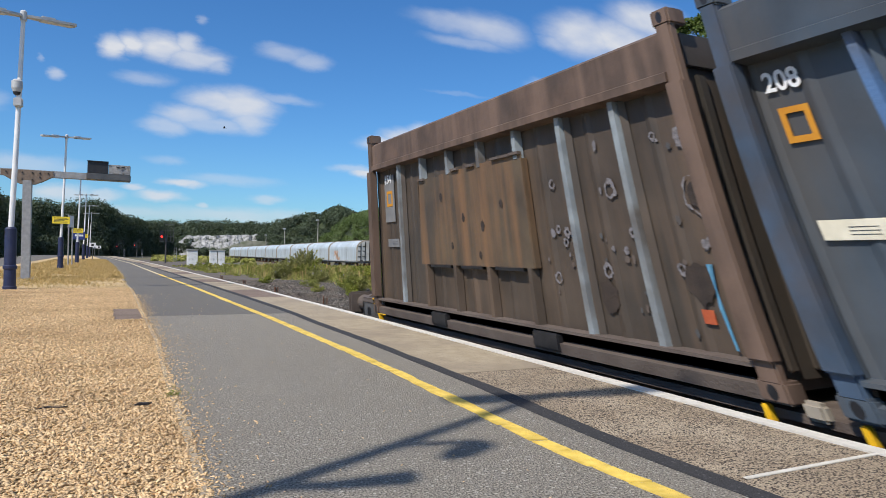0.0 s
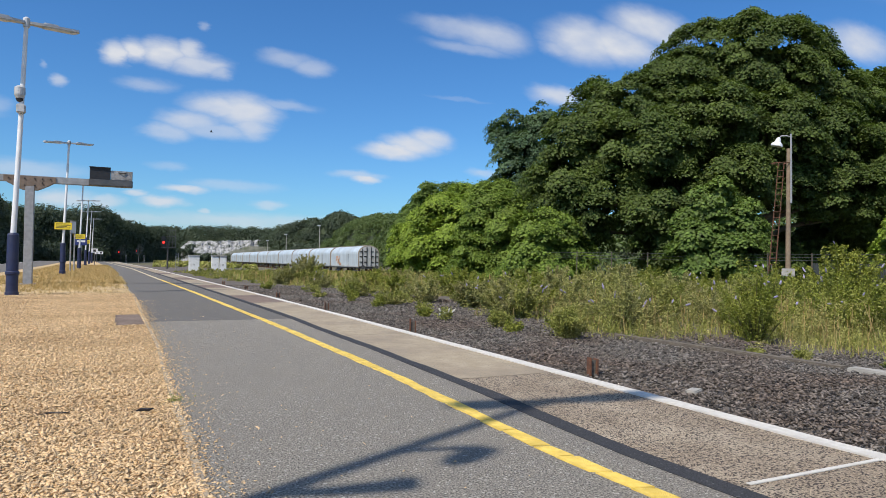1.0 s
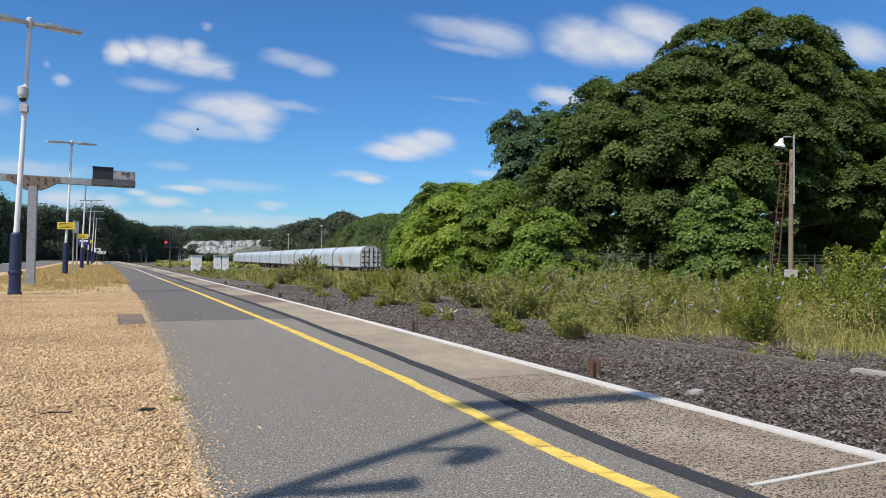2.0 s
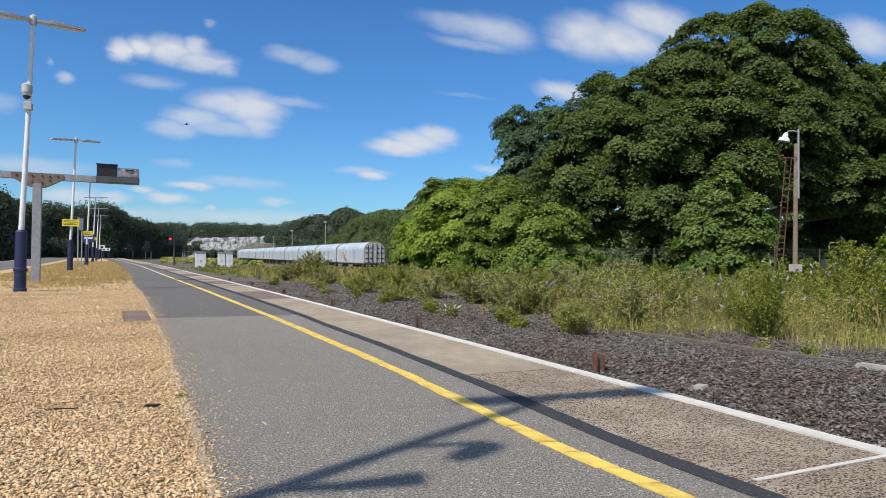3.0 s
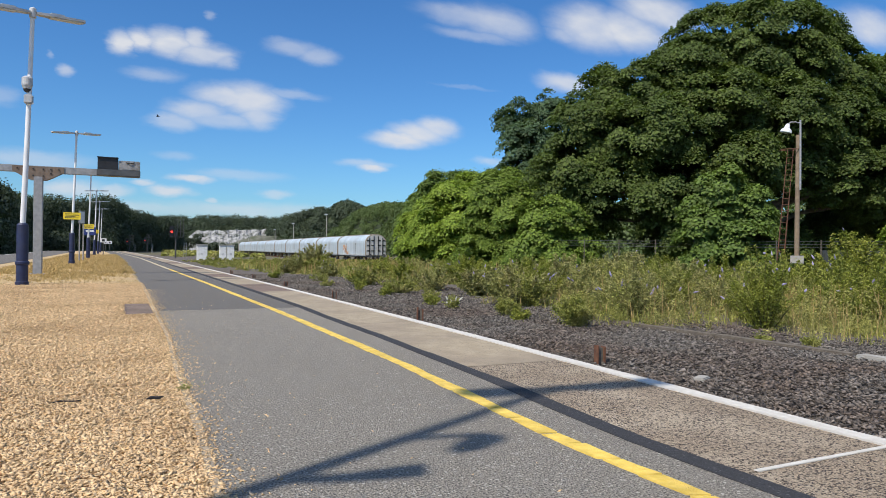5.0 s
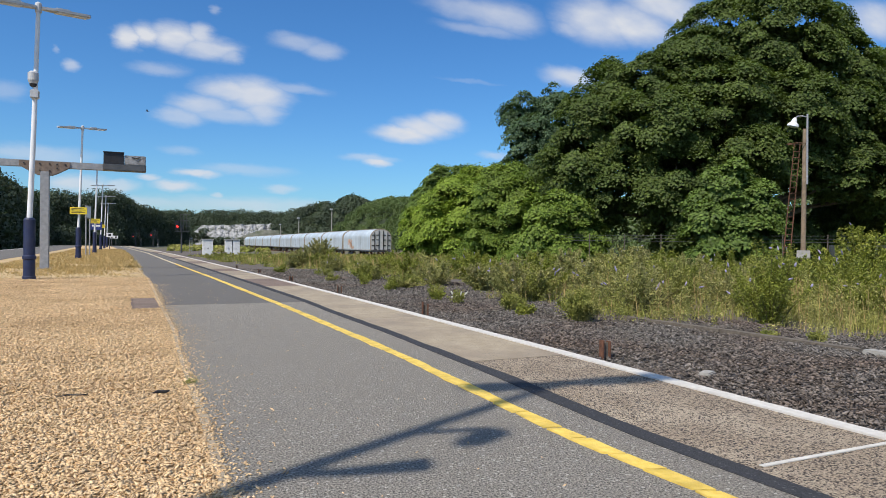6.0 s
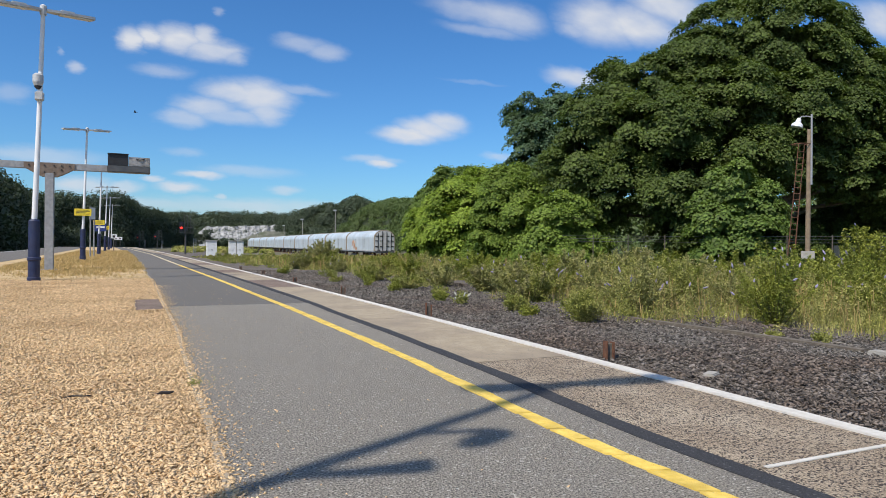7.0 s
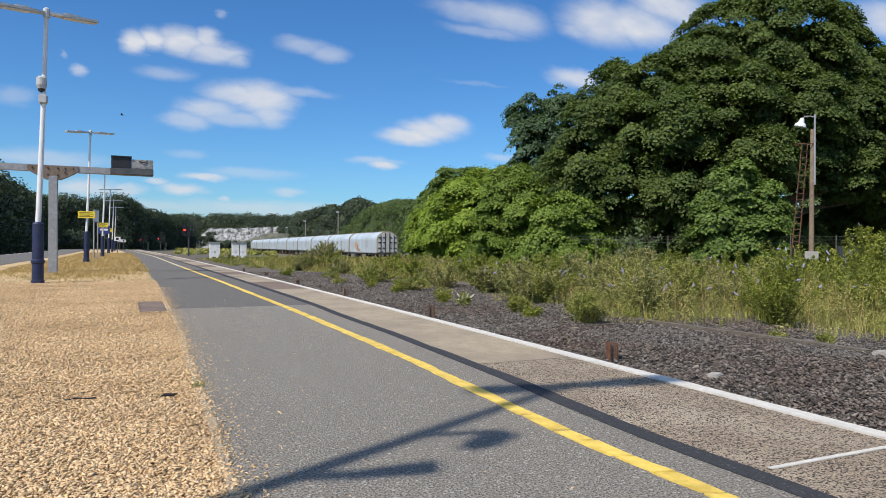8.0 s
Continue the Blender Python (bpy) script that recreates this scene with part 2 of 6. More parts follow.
M = dict(
    asphalt=surface("worn asphalt", (0.060, 0.054, 0.046), (0.47, 0.43, 0.36), 115, 0.92, 1.0, 140, stain=(0.245, 0.222, 0.185),
                    stain_scale=0.9, stain_amount=0.4, speck=(0.55, 0.52, 0.46), speck_scale=115, speck_amount=0.06),
    asphalt_dark=surface("relaid asphalt", (0.10, 0.093, 0.082), (0.175, 0.162, 0.143), 110, 0.92, 0.6, 260, stain=(0.14, 0.135, 0.13),
                         stain_scale=1.2, stain_amount=0.5, speck=(0.3, 0.29, 0.27), speck_scale=110, speck_amount=0.04),
    seam=surface("black bitumen seam", (0.022, 0.022, 0.025), (0.045, 0.045, 0.048), 130, 0.8, 0.6, 120, speck=(0.12, 0.12, 0.12), speck_amount=0.05),
    yellow=surface("worn yellow line paint", (0.76, 0.53, 0.085), (0.85, 0.63, 0.15), 30, 0.7, 0.5, 150, stain=(0.50, 0.34, 0.06),
                   stain_scale=9, stain_amount=0.6, obj=0.08),
    yellow_faded=surface("bleached yellow line paint", (0.58, 0.50, 0.30), (0.68, 0.60, 0.40), 20, 0.75, 0.4, 120, stain=(0.45, 0.38, 0.22), stain_scale=3),
    white=surface("white edge paint", (0.57, 0.545, 0.49), (0.67, 0.645, 0.59), 25, 0.65, 0.4, 140, stain=(0.52, 0.49, 0.44), stain_scale=7, stain_amount=0.5),
    slab_rough=surface("exposed aggregate concrete", (0.20, 0.15, 0.10), (0.52, 0.42, 0.30), 110, 0.92, 1.0, 110, stain=(0.54, 0.45, 0.33),
                       stain_scale=2.2, stain_amount=0.7, speck=(0.06, 0.045, 0.035), speck_scale=140, speck_amount=0.30),
    slab_smooth=surface("smooth beige concrete", (0.305, 0.25, 0.17), (0.39, 0.325, 0.23), 7, 0.88, 0.3, 160, stain=(0.23, 0.185, 0.14),
                        stain_scale=1.1, stain_amount=0.7, speck=(0.20, 0.17, 0.13), speck_scale=130, speck_amount=0.1),
    # also paints shade on one coping slab
    slab_brown=surface("stained and shade-toned brown concrete", (0.165, 0.12, 0.095), (0.23, 0.17, 0.13), 9, 0.9, 0.5, 120, stain=(0.10, 0.075, 0.06), stain_scale=1.5),
    body=surface("platform brick wall", (0.16, 0.12, 0.10), (0.24, 0.19, 0.16), 6, 0.9, 0.4, 40),
    shingle=surface("golden gravel bed", (0.46, 0.325, 0.165), (0.60, 0.455, 0.25), 55, 0.95, 1.0, 60, stain=(0.30, 0.20, 0.10), stain_scale=1.3, stain_amount=0.5),
    chip=surface("golden stone chips", (0.57, 0.390, 0.205), (0.71, 0.520, 0.305), 30, 0.85, 0.2, 90, island=0.30, stain=(0.44, 0.29, 0.15), stain_scale=0.9, stain_amount=0.65),
    ballast=surface("ballast bed", (0.075, 0.064, 0.052), (0.155, 0.136, 0.112), 22, 0.95, 1.0, 24, stain=(0.10, 0.075, 0.055), stain_scale=0.5, stain_amount=0.6),
    stone=surface("ballast stones", (0.100, 0.088, 0.077), (0.185, 0.168, 0.148), 9, 0.9, 0.3, 60, island=0.75, stain=(0.12, 0.085, 0.065), stain_scale=0.45, stain_amount=0.7),
    soil=surface("dry soil and moss", (0.10, 0.085, 0.055), (0.15, 0.13, 0.075), 0.8, 0.95, 0.6, 8, stain=(0.075, 0.095, 0.03), stain_scale=0.12, stain_amount=0.8),
    timber=surface("weathered timber", (0.10, 0.083, 0.063), (0.165, 0.142, 0.112), 14, 0.9, 0.6, 40, stain=(0.09, 0.075, 0.06), stain_scale=3),
    rust=surface("rusty steel", (0.10, 0.045, 0.028), (0.19, 0.085, 0.045), 12, 0.9, 0.6, 60, stain=(0.05, 0.03, 0.025), stain_scale=4),
    rail=surface("rail steel", (0.20, 0.15, 0.12), (0.28, 0.22, 0.18), 10, 0.5, 0.2, 60, metal=0.7),
    galv=surface("galvanised steel", (0.25, 0.255, 0.265), (0.35, 0.355, 0.365), 9, 0.55, 0.15, 70, metal=0.2, stain=(0.27, 0.27, 0.27), stain_scale=2.5),
    pole_white=surface("white painted column", (0.70, 0.71, 0.72), (0.78, 0.79, 0.80), 5, 0.45, 0.05, 60, stain=(0.55, 0.56, 0.55), stain_scale=2.2, stain_amount=0.4),
    navy=surface("navy blue paint", (0.012, 0.018, 0.06), (0.02, 0.03, 0.085), 6, 0.45, 0.1, 60, stain=(0.035, 0.035, 0.06), stain_scale=3),
    lamp_grey=surface("grey lantern shell", (0.42, 0.43, 0.44), (0.52, 0.53, 0.54), 8, 0.5, 0.05, 60),
    lens=surface("frosted lantern cover", (0.55, 0.57, 0.58), (0.62, 0.64, 0.65), 20, 0.3, 0.05, 60),
    # also colours solid pieces that stand in for the shade in openings
    black=surface("black plastic and shaded openings", (0.012, 0.012, 0.014), (0.022, 0.022, 0.025), 10, 0.45, 0.1, 60),
    screen_grey=surface("mottled grey panel", (0.22, 0.22, 0.225), (0.36, 0.36, 0.36), 16, 0.6, 0.2, 60, stain=(0.12, 0.12, 0.12), stain_scale=9, stain_amount=0.8),
    bracket=surface("brown oxide plate", (0.15, 0.115, 0.09), (0.21, 0.16, 0.125), 12, 0.8, 0.3, 60, stain=(0.14, 0.09, 0.065), stain_scale=5),
    sign_yellow=surface("yellow sign face", (0.80, 0.60, 0.03), (0.85, 0.66, 0.05), 10, 0.5, 0.0),
    ink=surface("dark lettering", (0.02, 0.02, 0.022), (0.03, 0.03, 0.03), 10, 0.6, 0.0),
    sign_white=surface("white sign face", (0.70, 0.71, 0.72), (0.76, 0.76, 0.77), 10, 0.5, 0.0),
    sign_blue=surface("blue sign face", (0.02, 0.035, 0.16), (0.03, 0.05, 0.2), 10, 0.5, 0.0),
    cabinet=surface("white cabinet paint", (0.72, 0.73, 0.72), (0.80, 0.81, 0.80), 6, 0.6, 0.1, 60, stain=(0.45, 0.44, 0.40), stain_scale=2),
    cabinet_top=surface("cabinet roof", (0.30, 0.30, 0.29), (0.38, 0.38, 0.37), 6, 0.7, 0.1, 60),
    brown=surface("grimy brown container paint", (0.050, 0.038, 0.029), (0.082, 0.062, 0.047), 2.5, 0.55, 0.12, 14, stain=(0.045, 0.041, 0.036), stain_scale=0.7,
                  stain_amount=1.0, streak=(0.125, 0.085, 0.058), streak_amount=0.7),
    brown_rail=surface("rusted top rail", (0.075, 0.050, 0.037), (0.135, 0.088, 0.065), 4, 0.65, 0.15, 16, stain=(0.055, 0.043, 0.036), stain_scale=1.5,
                       streak=(0.18, 0.12, 0.09), streak_amount=0.7),
    patch_plate=surface("rust-streaked patch plate", (0.062, 0.047, 0.033), (0.11, 0.080, 0.050), 2.5, 0.6, 0.12, 14, stain=(0.055, 0.047, 0.04), stain_scale=0.9,
                        streak=(0.19, 0.105, 0.052), streak_amount=0.85),
    rib=surface("pale blue-grey rib paint", (0.18, 0.205, 0.225), (0.30, 0.34, 0.365), 4, 0.55, 0.1, 20, stain=(0.085, 0.068, 0.055), stain_scale=1.5, stain_amount=0.9),
    post_blue=surface("dull blue corner paint", (0.038, 0.056, 0.084), (0.060, 0.098, 0.16), 3, 0.5, 0.12, 16, stain=(0.075, 0.06, 0.05), stain_scale=1.4, stain_amount=0.8),
    bluegrey=surface("dirty blue-grey container paint", (0.042, 0.056, 0.074), (0.072, 0.094, 0.122), 2.0, 0.45, 0.1, 14, stain=(0.060, 0.053, 0.048), stain_scale=0.8,
                     stain_amount=0.8, streak=(0.085, 0.08, 0.076), streak_amount=0.6),
    blue=surface("blue rib paint", (0.06, 0.12, 0.25), (0.085, 0.17, 0.34), 3, 0.5, 0.2, 40, stain=(0.10, 0.11, 0.13), stain_scale=1.3, stain_amount=0.8),
    wagon_grey=surface("dark grey wagon paint", (0.055, 0.06, 0.066), (0.09, 0.095, 0.10), 4, 0.5, 0.2, 40, stain=(0.10, 0.075, 0.06), stain_scale=1.5),
    wagon_brown=surface("brake-dust brown steel", (0.085, 0.065, 0.055), (0.125, 0.10, 0.085), 4, 0.7, 0.3, 50),
    wagon_yellow=surface("yellow stripe paint", (0.75, 0.42, 0.01), (0.82, 0.50, 0.02), 10, 0.55, 0.1, 40),
    orange=surface("orange marking", (0.48, 0.20, 0.015), (0.56, 0.25, 0.02), 10, 0.6, 0.1, 40),
    grey_mark=surface("pale grey marking panel", (0.15, 0.155, 0.165), (0.20, 0.205, 0.21), 7, 0.6, 0.1, 40, stain=(0.17, 0.16, 0.155), stain_scale=4),
    cream=surface("cream plate", (0.62, 0.58, 0.46), (0.72, 0.68, 0.55), 10, 0.6, 0.1, 40),
    scar=surface("dark bare steel scar", (0.030, 0.022, 0.018), (0.050, 0.036, 0.028), 9, 0.6, 0.2, 40),
    bare=surface("chipped pale paint", (0.11, 0.10, 0.105), (0.21, 0.20, 0.215), 40, 0.7, 0.3, 60),
    sky_blue=surface("sky blue spray paint", (0.06, 0.22, 0.38), (0.11, 0.30, 0.48), 12, 0.6, 0.1, 40),
    red_mark=surface("red spray paint", (0.34, 0.065, 0.025), (0.46, 0.11, 0.04), 12, 0.6, 0.1, 40),
    van_side=surface("pale blue-grey wagon side", (0.42, 0.50, 0.56), (0.54, 0.61, 0.66), 0.6, 0.45, 0.1, 20, stain=(0.36, 0.40, 0.42), stain_scale=0.35,
                     stain_amount=0.6, streak=(0.34, 0.36, 0.36), streak_amount=0.45),
    van_end=surface("pale wagon end", (0.42, 0.43, 0.43), (0.55, 0.56, 0.56), 2, 0.6, 0.2, 20, stain=(0.25, 0.22, 0.19), stain_scale=1.2),
    van_roof=surface("tan wagon roof rim", (0.30, 0.265, 0.215), (0.38, 0.33, 0.265), 2, 0.7, 0.2, 20, stain=(0.22, 0.17, 0.12), stain_scale=1),
    graffiti=surface("orange spray paint", (0.50, 0.24, 0.11), (0.62, 0.36, 0.2), 3, 0.6, 0.1, 40, stain=(0.55, 0.5, 0.45), stain_scale=2, stain_amount=0.9),
    bark=surface("bark", (0.075, 0.06, 0.045), (0.13, 0.105, 0.08), 6, 0.95, 0.9, 20, stain=(0.06, 0.07, 0.035), stain_scale=0.8),
    pole_wood=surface("brown timber pole", (0.20, 0.145, 0.095), (0.28, 0.21, 0.14), 7, 0.85, 0.4, 40, stain=(0.12, 0.10, 0.08), stain_scale=1),
    chalk=surface("chalk cliff", (0.22, 0.22, 0.22), (0.40, 0.40, 0.395), 0.5, 0.95, 0.5, 0.8, stain=(0.05, 0.06, 0.04), stain_scale=0.42, stain_amount=0.95),
    spoil=surface("overgrown chalk spoil", (0.085, 0.09, 0.065), (0.15, 0.15, 0.12), 0.3, 0.95, 0.5, 0.6, stain=(0.05, 0.065, 0.03), stain_scale=0.25, stain_amount=0.8),
    hill=surface("wooded hill ground", (0.035, 0.05, 0.02), (0.05, 0.065, 0.025), 0.05, 0.95, 0.5, 0.5),
    leaf_tree=surface("sycamore leaves", (0.052, 0.083, 0.013), (0.090, 0.128, 0.021), 0.35, 0.75, 0, island=0.45, leaf=0.25),
    leaf_bright=surface("young green leaves", (0.185, 0.270, 0.026), (0.255, 0.345, 0.038), 0.4, 0.7, 0, island=0.4, leaf=0.3),
    leaf_young=surface("fresh green leaves", (0.13, 0.20, 0.024), (0.185, 0.26, 0.036), 0.4, 0.7, 0, island=0.4, leaf=0.3),
    leaf_mid=surface("mid green leaves", (0.090, 0.146, 0.023), (0.135, 0.200, 0.034), 0.35, 0.7, 0, island=0.4, leaf=0.25),
    leaf_ash=surface("ash leaves", (0.050, 0.095, 0.045), (0.080, 0.135, 0.062), 0.4, 0.7, 0, island=0.4, leaf=0.25),
    # leaf colour greyed and blued to paint in the haze of distance
    leaf_far=surface("haze-tinted far wood leaves", (0.036, 0.054, 0.032), (0.055, 0.078, 0.042), 0.06, 0.7, 0, island=0.25, leaf=0.1),
    leaf_hill=surface("scrubby hillside leaves", (0.075, 0.115, 0.034), (0.105, 0.150, 0.045), 0.08, 0.65, 0, island=0.35, leaf=0.2),
    weed=surface("weeds", (0.235, 0.260, 0.048), (0.375, 0.365, 0.095), 0.6, 0.7, 0, island=0.45, leaf=0.3, stain=(0.48, 0.41, 0.19), stain_scale=0.45, stain_amount=0.65),
    shrub=surface("shrub leaves", (0.22, 0.250, 0.034), (0.335, 0.345, 0.058), 1.0, 0.6, 0, island=0.45, leaf=0.3),
    shrub_dull=surface("greyish shrub leaves", (0.27, 0.275, 0.085), (0.41, 0.385, 0.14), 1.0, 0.75, 0, island=0.4, leaf=0.25, stain=(0.38, 0.30, 0.19), stain_scale=1.5),
    blossom=surface("lilac blossom", (0.32, 0.29, 0.44), (0.42, 0.38, 0.52), 20, 0.8, 0, island=0.3),
    blossom_white=surface("white seed heads", (0.6, 0.6, 0.5), (0.7, 0.7, 0.6), 20, 0.8, 0, island=0.2),
    straw=surface("dry straw grass", (0.42, 0.28, 0.11), (0.56, 0.40, 0.18), 3, 0.8, 0, island=0.35, leaf=0.2),
    stem=surface("plant stems", (0.10, 0.10, 0.035), (0.15, 0.14, 0.05), 10, 0.8, 0),
    fence_panel=surface("grey corrugated sheet", (0.035, 0.042, 0.042), (0.06, 0.068, 0.066), 2, 0.6, 0.2, 20),
    concrete=surface("weathered concrete", (0.30, 0.29, 0.26), (0.40, 0.385, 0.35), 8, 0.9, 0.4, 60, stain=(0.2, 0.19, 0.17), stain_scale=2),
    signal_red=glow("red signal lamp", (1.0, 0.03, 0.02), 3),
    bird=surface("dark plumage", (0.03, 0.03, 0.032), (0.05, 0.05, 0.05), 10, 0.8, 0),
)


# ---- building helpers ----
def thing(name, at, label, category, group="", kind="", rz=0.0):
    ob = new(name)
    ob.matrix_basis = pose(*at, 0, 0, rz)
    return tagged(ob, label, category, group, kind)


def link_mesh(name, me, mat, parent=None, label=""):
    if mat is not None:
        me.materials.append(M[mat])
    ob = new(name, me)
    if parent is not None:
        ob.parent = parent
    return tagged(ob, label) if label else ob


def part(name, bm, mat, parent=None, label="", smooth=False):
    me = bpy.data.meshes.new(name)
    bm.to_mesh(me)
    bm.free()
    if smooth:
        me.polygons.foreach_set("use_smooth", [True] * len(me.polygons))
    return link_mesh(name, me, mat, parent, label)


def np_mesh(name, verts, faces, mat, parent=None, label=""):
    """One mesh from numpy arrays: verts (n, 3), faces (m, k)."""
    me = bpy.data.meshes.new(name)
    faces = np.asarray(faces, dtype=np.int32)
    m, k = faces.shape
    me.vertices.add(len(verts))
    me.vertices.foreach_set("co", np.asarray(verts, dtype=np.float32).ravel())
    me.loops.add(m * k)
    me.loops.foreach_set("vertex_index", faces.ravel())
    me.polygons.add(m)
    me.polygons.foreach_set("loop_start", np.arange(0, m * k, k, dtype=np.int32))
    me.update(calc_edges=True)
    return link_mesh(name, me, mat, parent, label)


def box(bm, lo, hi, bevel=0.0, m=None):
    lo, hi = Vector(lo), Vector(hi)
    mat = Matrix.Translation((lo + hi) / 2) @ Matrix.Diagonal((*(hi - lo), 1))
    r = bmesh.ops.create_cube(bm, size=1, matrix=(m @ mat) if m else mat)
    if bevel:
        es = list({e for v in r["verts"] for e in v.link_edges})
        bmesh.ops.bevel(bm, geom=es, offset=bevel, segments=2, affect="EDGES")
    return bm


def tube(bm, points, radii, sides=8, cap=True):
    rings = []
    pts = [Vector(p) for p in points]
    for i, p in enumerate(pts):
        d = (pts[min(i + 1, len(pts) - 1)] - pts[max(i - 1, 0)]).normalized()
        q = d.to_track_quat("Z", "Y")
        rings.append([bm.verts.new(p + q @ Vector((math.cos(a) * radii[i], math.sin(a) * radii[i], 0)))
                      for a in (2 * math.pi * k / sides for k in range(sides))])
    for a, b in zip(rings, rings[1:]):
        for k in range(sides):
            bm.faces.new((a[k], a[(k + 1) % sides], b[(k + 1) % sides], b[k]))
    if cap:
        bm.faces.new(rings[0][::-1]), bm.faces.new(rings[-1])
    return bm


def prism(bm, outline, axis, lo, hi):
    """Extrudes an outline of 2D points along axis 'x', 'y' or 'z' from lo to hi."""
    def at(p, h):
        a, b = p
        return {"x": (h, a, b), "y": (a, h, b), "z": (a, b, h)}[axis]
    a = [bm.verts.new(at(p, lo)) for p in outline]
    b = [bm.verts.new(at(p, hi)) for p in outline]
    n = len(outline)
    for k in range(n):
        bm.faces.new((a[k], a[(k + 1) % n], b[(k + 1) % n], b[k]))
    bm.faces.new(a[::-1]), bm.faces.new(b)
    bmesh.ops.recalc_face_normals(bm, faces=bm.faces)
    return bm


def B():
    return bmesh.new()


def bend(y):
    """How far the platform edge swings sideways along its length."""
    return float(np.interp(y, [-80, 2, 5, 9, 15, 22, 30, 45, 69, 100, 140, 300], [0, -0.05, 0.0, 0.05, 0.08, 0.07, 0.02, -0.08, -0.45, -1.1, -2.2, -9.0]))


def ribbon(bm, left, right, ys, z0, z1):
    """A strip with thickness: left(y), right(y) give its sides."""
    rows = [[bm.verts.new((f(y), y, z)) for f, z in ((left, z0), (left, z1), (right, z1), (right, z0))] for y in ys]
    for a, b in zip(rows, rows[1:]):
        for k in range(4):
            bm.faces.new((a[k], a[(k + 1) % 4], b[(k + 1) % 4], b[k]))
    bm.faces.new(rows[0]), bm.faces.new(rows[-1][::-1])
    bmesh.ops.recalc_face_normals(bm, faces=bm.faces)
    return bm


def curve_of(xs, ys):
    return lambda y: float(np.interp(y, xs, ys))


def setting(name, bm, mat, label, category):
    return tagged(part(name, bm, mat), label, category, kind="structure")


RNG = np.random.default_rng(7)


def leaf_quads(centres, normals, size, rng, fold=0.25, slim=0.62):
    """Folded diamond leaves: 4 verts and 1 face each."""
    n = len(centres)
    normals = normals / (np.linalg.norm(normals, axis=1, keepdims=True) + 1e-9)
    t = np.cross(normals, rng.normal(size=(n, 3)))
    t /= np.linalg.norm(t, axis=1, keepdims=True) + 1e-9
    b = np.cross(normals, t)
    s = (size * rng.uniform(0.6, 1.3, n))[:, None]
    v = np.empty((n, 4, 3))
    v[:, 0], v[:, 2] = centres - t * s * 0.5, centres + t * s * 0.5
    v[:, 1] = centres + b * s * slim * 0.5 + normals * s * fold
    v[:, 3] = centres - b * s * slim * 0.5 + normals * s * fold
    return v.reshape(-1, 3), np.arange(4 * n).reshape(n, 4)


def puff_leaves(puffs, per, size, rng, droop=0.35, low=-0.45):
    """Leaves over the shells of many puffs (x, y, z, r)."""
    puffs = np.asarray(puffs)
    w = puffs[:, 3] ** 2
    counts = np.maximum(8, (per * len(puffs) * w / w.sum()).astype(int))
    idx = np.repeat(np.arange(len(puffs)), counts)
    d = rng.normal(size=(len(idx), 3))
    d[:, 2] = np.abs(d[:, 2]) * np.where(rng.random(len(idx)) < 0.80, 1, low)
    d /= np.linalg.norm(d, axis=1, keepdims=True)
    r = puffs[idx, 3] * (0.55 + 0.5 * rng.random(len(idx)) ** 0.55) * (1 + 0.16 * np.sin(d[:, 0] * 7 + idx) * np.sin(d[:, 1] * 6 + 2 * idx))
    c = puffs[idx, :3] + d * r[:, None] * np.array([1, 1, 0.78])
    nrm = d * 0.8 + np.array([0, 0, droop]) + rng.normal(size=d.shape) * 0.42
    return leaf_quads(c, nrm, size, rng)


def bough_leaves(lobes, pad, per, size, rng):
    """Leaves in layered pads over the outside of crown lobes (x, y, z, r, rz): lit domes with dark gaps between."""
    lobes = np.asarray(lobes, float)
    pads = []
    for i, (x, y, z, r, rz) in enumerate(lobes):
        for k in range(max(7, int(5.6 * r * rz / pad ** 2))):
            d = rng.normal(size=3)
            d[2] = d[2] * 0.9 + 0.12
            d /= np.linalg.norm(d)
            p = np.array([x, y, z]) + d * np.array([r, r, rz]) * rng.uniform(0.84, 1.04)
            q = (p - lobes[:, :3]) / np.stack([lobes[:, 3], lobes[:, 3], lobes[:, 4]], 1)
            inside = (q ** 2).sum(1)
            inside[i] = 9
            if inside.min() < 0.55 or p[2] < 0.25:
                continue
            pads.append((*p, pad * rng.uniform(0.55, 1.25), *d))
    pads = np.array(pads)
    w = pads[:, 3] ** 2
    counts = np.maximum(20, (per * len(pads) * w / w.sum()).astype(int))
    idx = np.repeat(np.arange(len(pads)), counts)
    n = len(idx)
    out = pads[idx, 4:7]
    # each pad is a drooping dome that leans outwards
    a, rad = rng.uniform(0, 2 * np.pi, n), np.sqrt(rng.random(n)) * (1 + 0.28 * np.sin(idx * 2.4 + 3 * rng.integers(0, 3, n)))
    flat = np.stack([np.cos(a) * rad, np.sin(a) * rad, np.zeros(n)], 1)
    flat[:, 2] = 0.45 * (1 - rad ** 2) - 0.42 * (flat[:, 0] * out[:, 0] + flat[:, 1] * out[:, 1]) + rng.normal(0, 0.15, n)
    c = pads[idx, :3] + flat * pads[idx, 3:4]
    nrm = np.stack([flat[:, 0] * 0.55, flat[:, 1] * 0.55, np.full(n, 0.75)], 1) + out * 0.55 + rng.normal(size=(n, 3)) * 0.42
    return leaf_quads(c, nrm, size, rng, 0.18, 0.75)


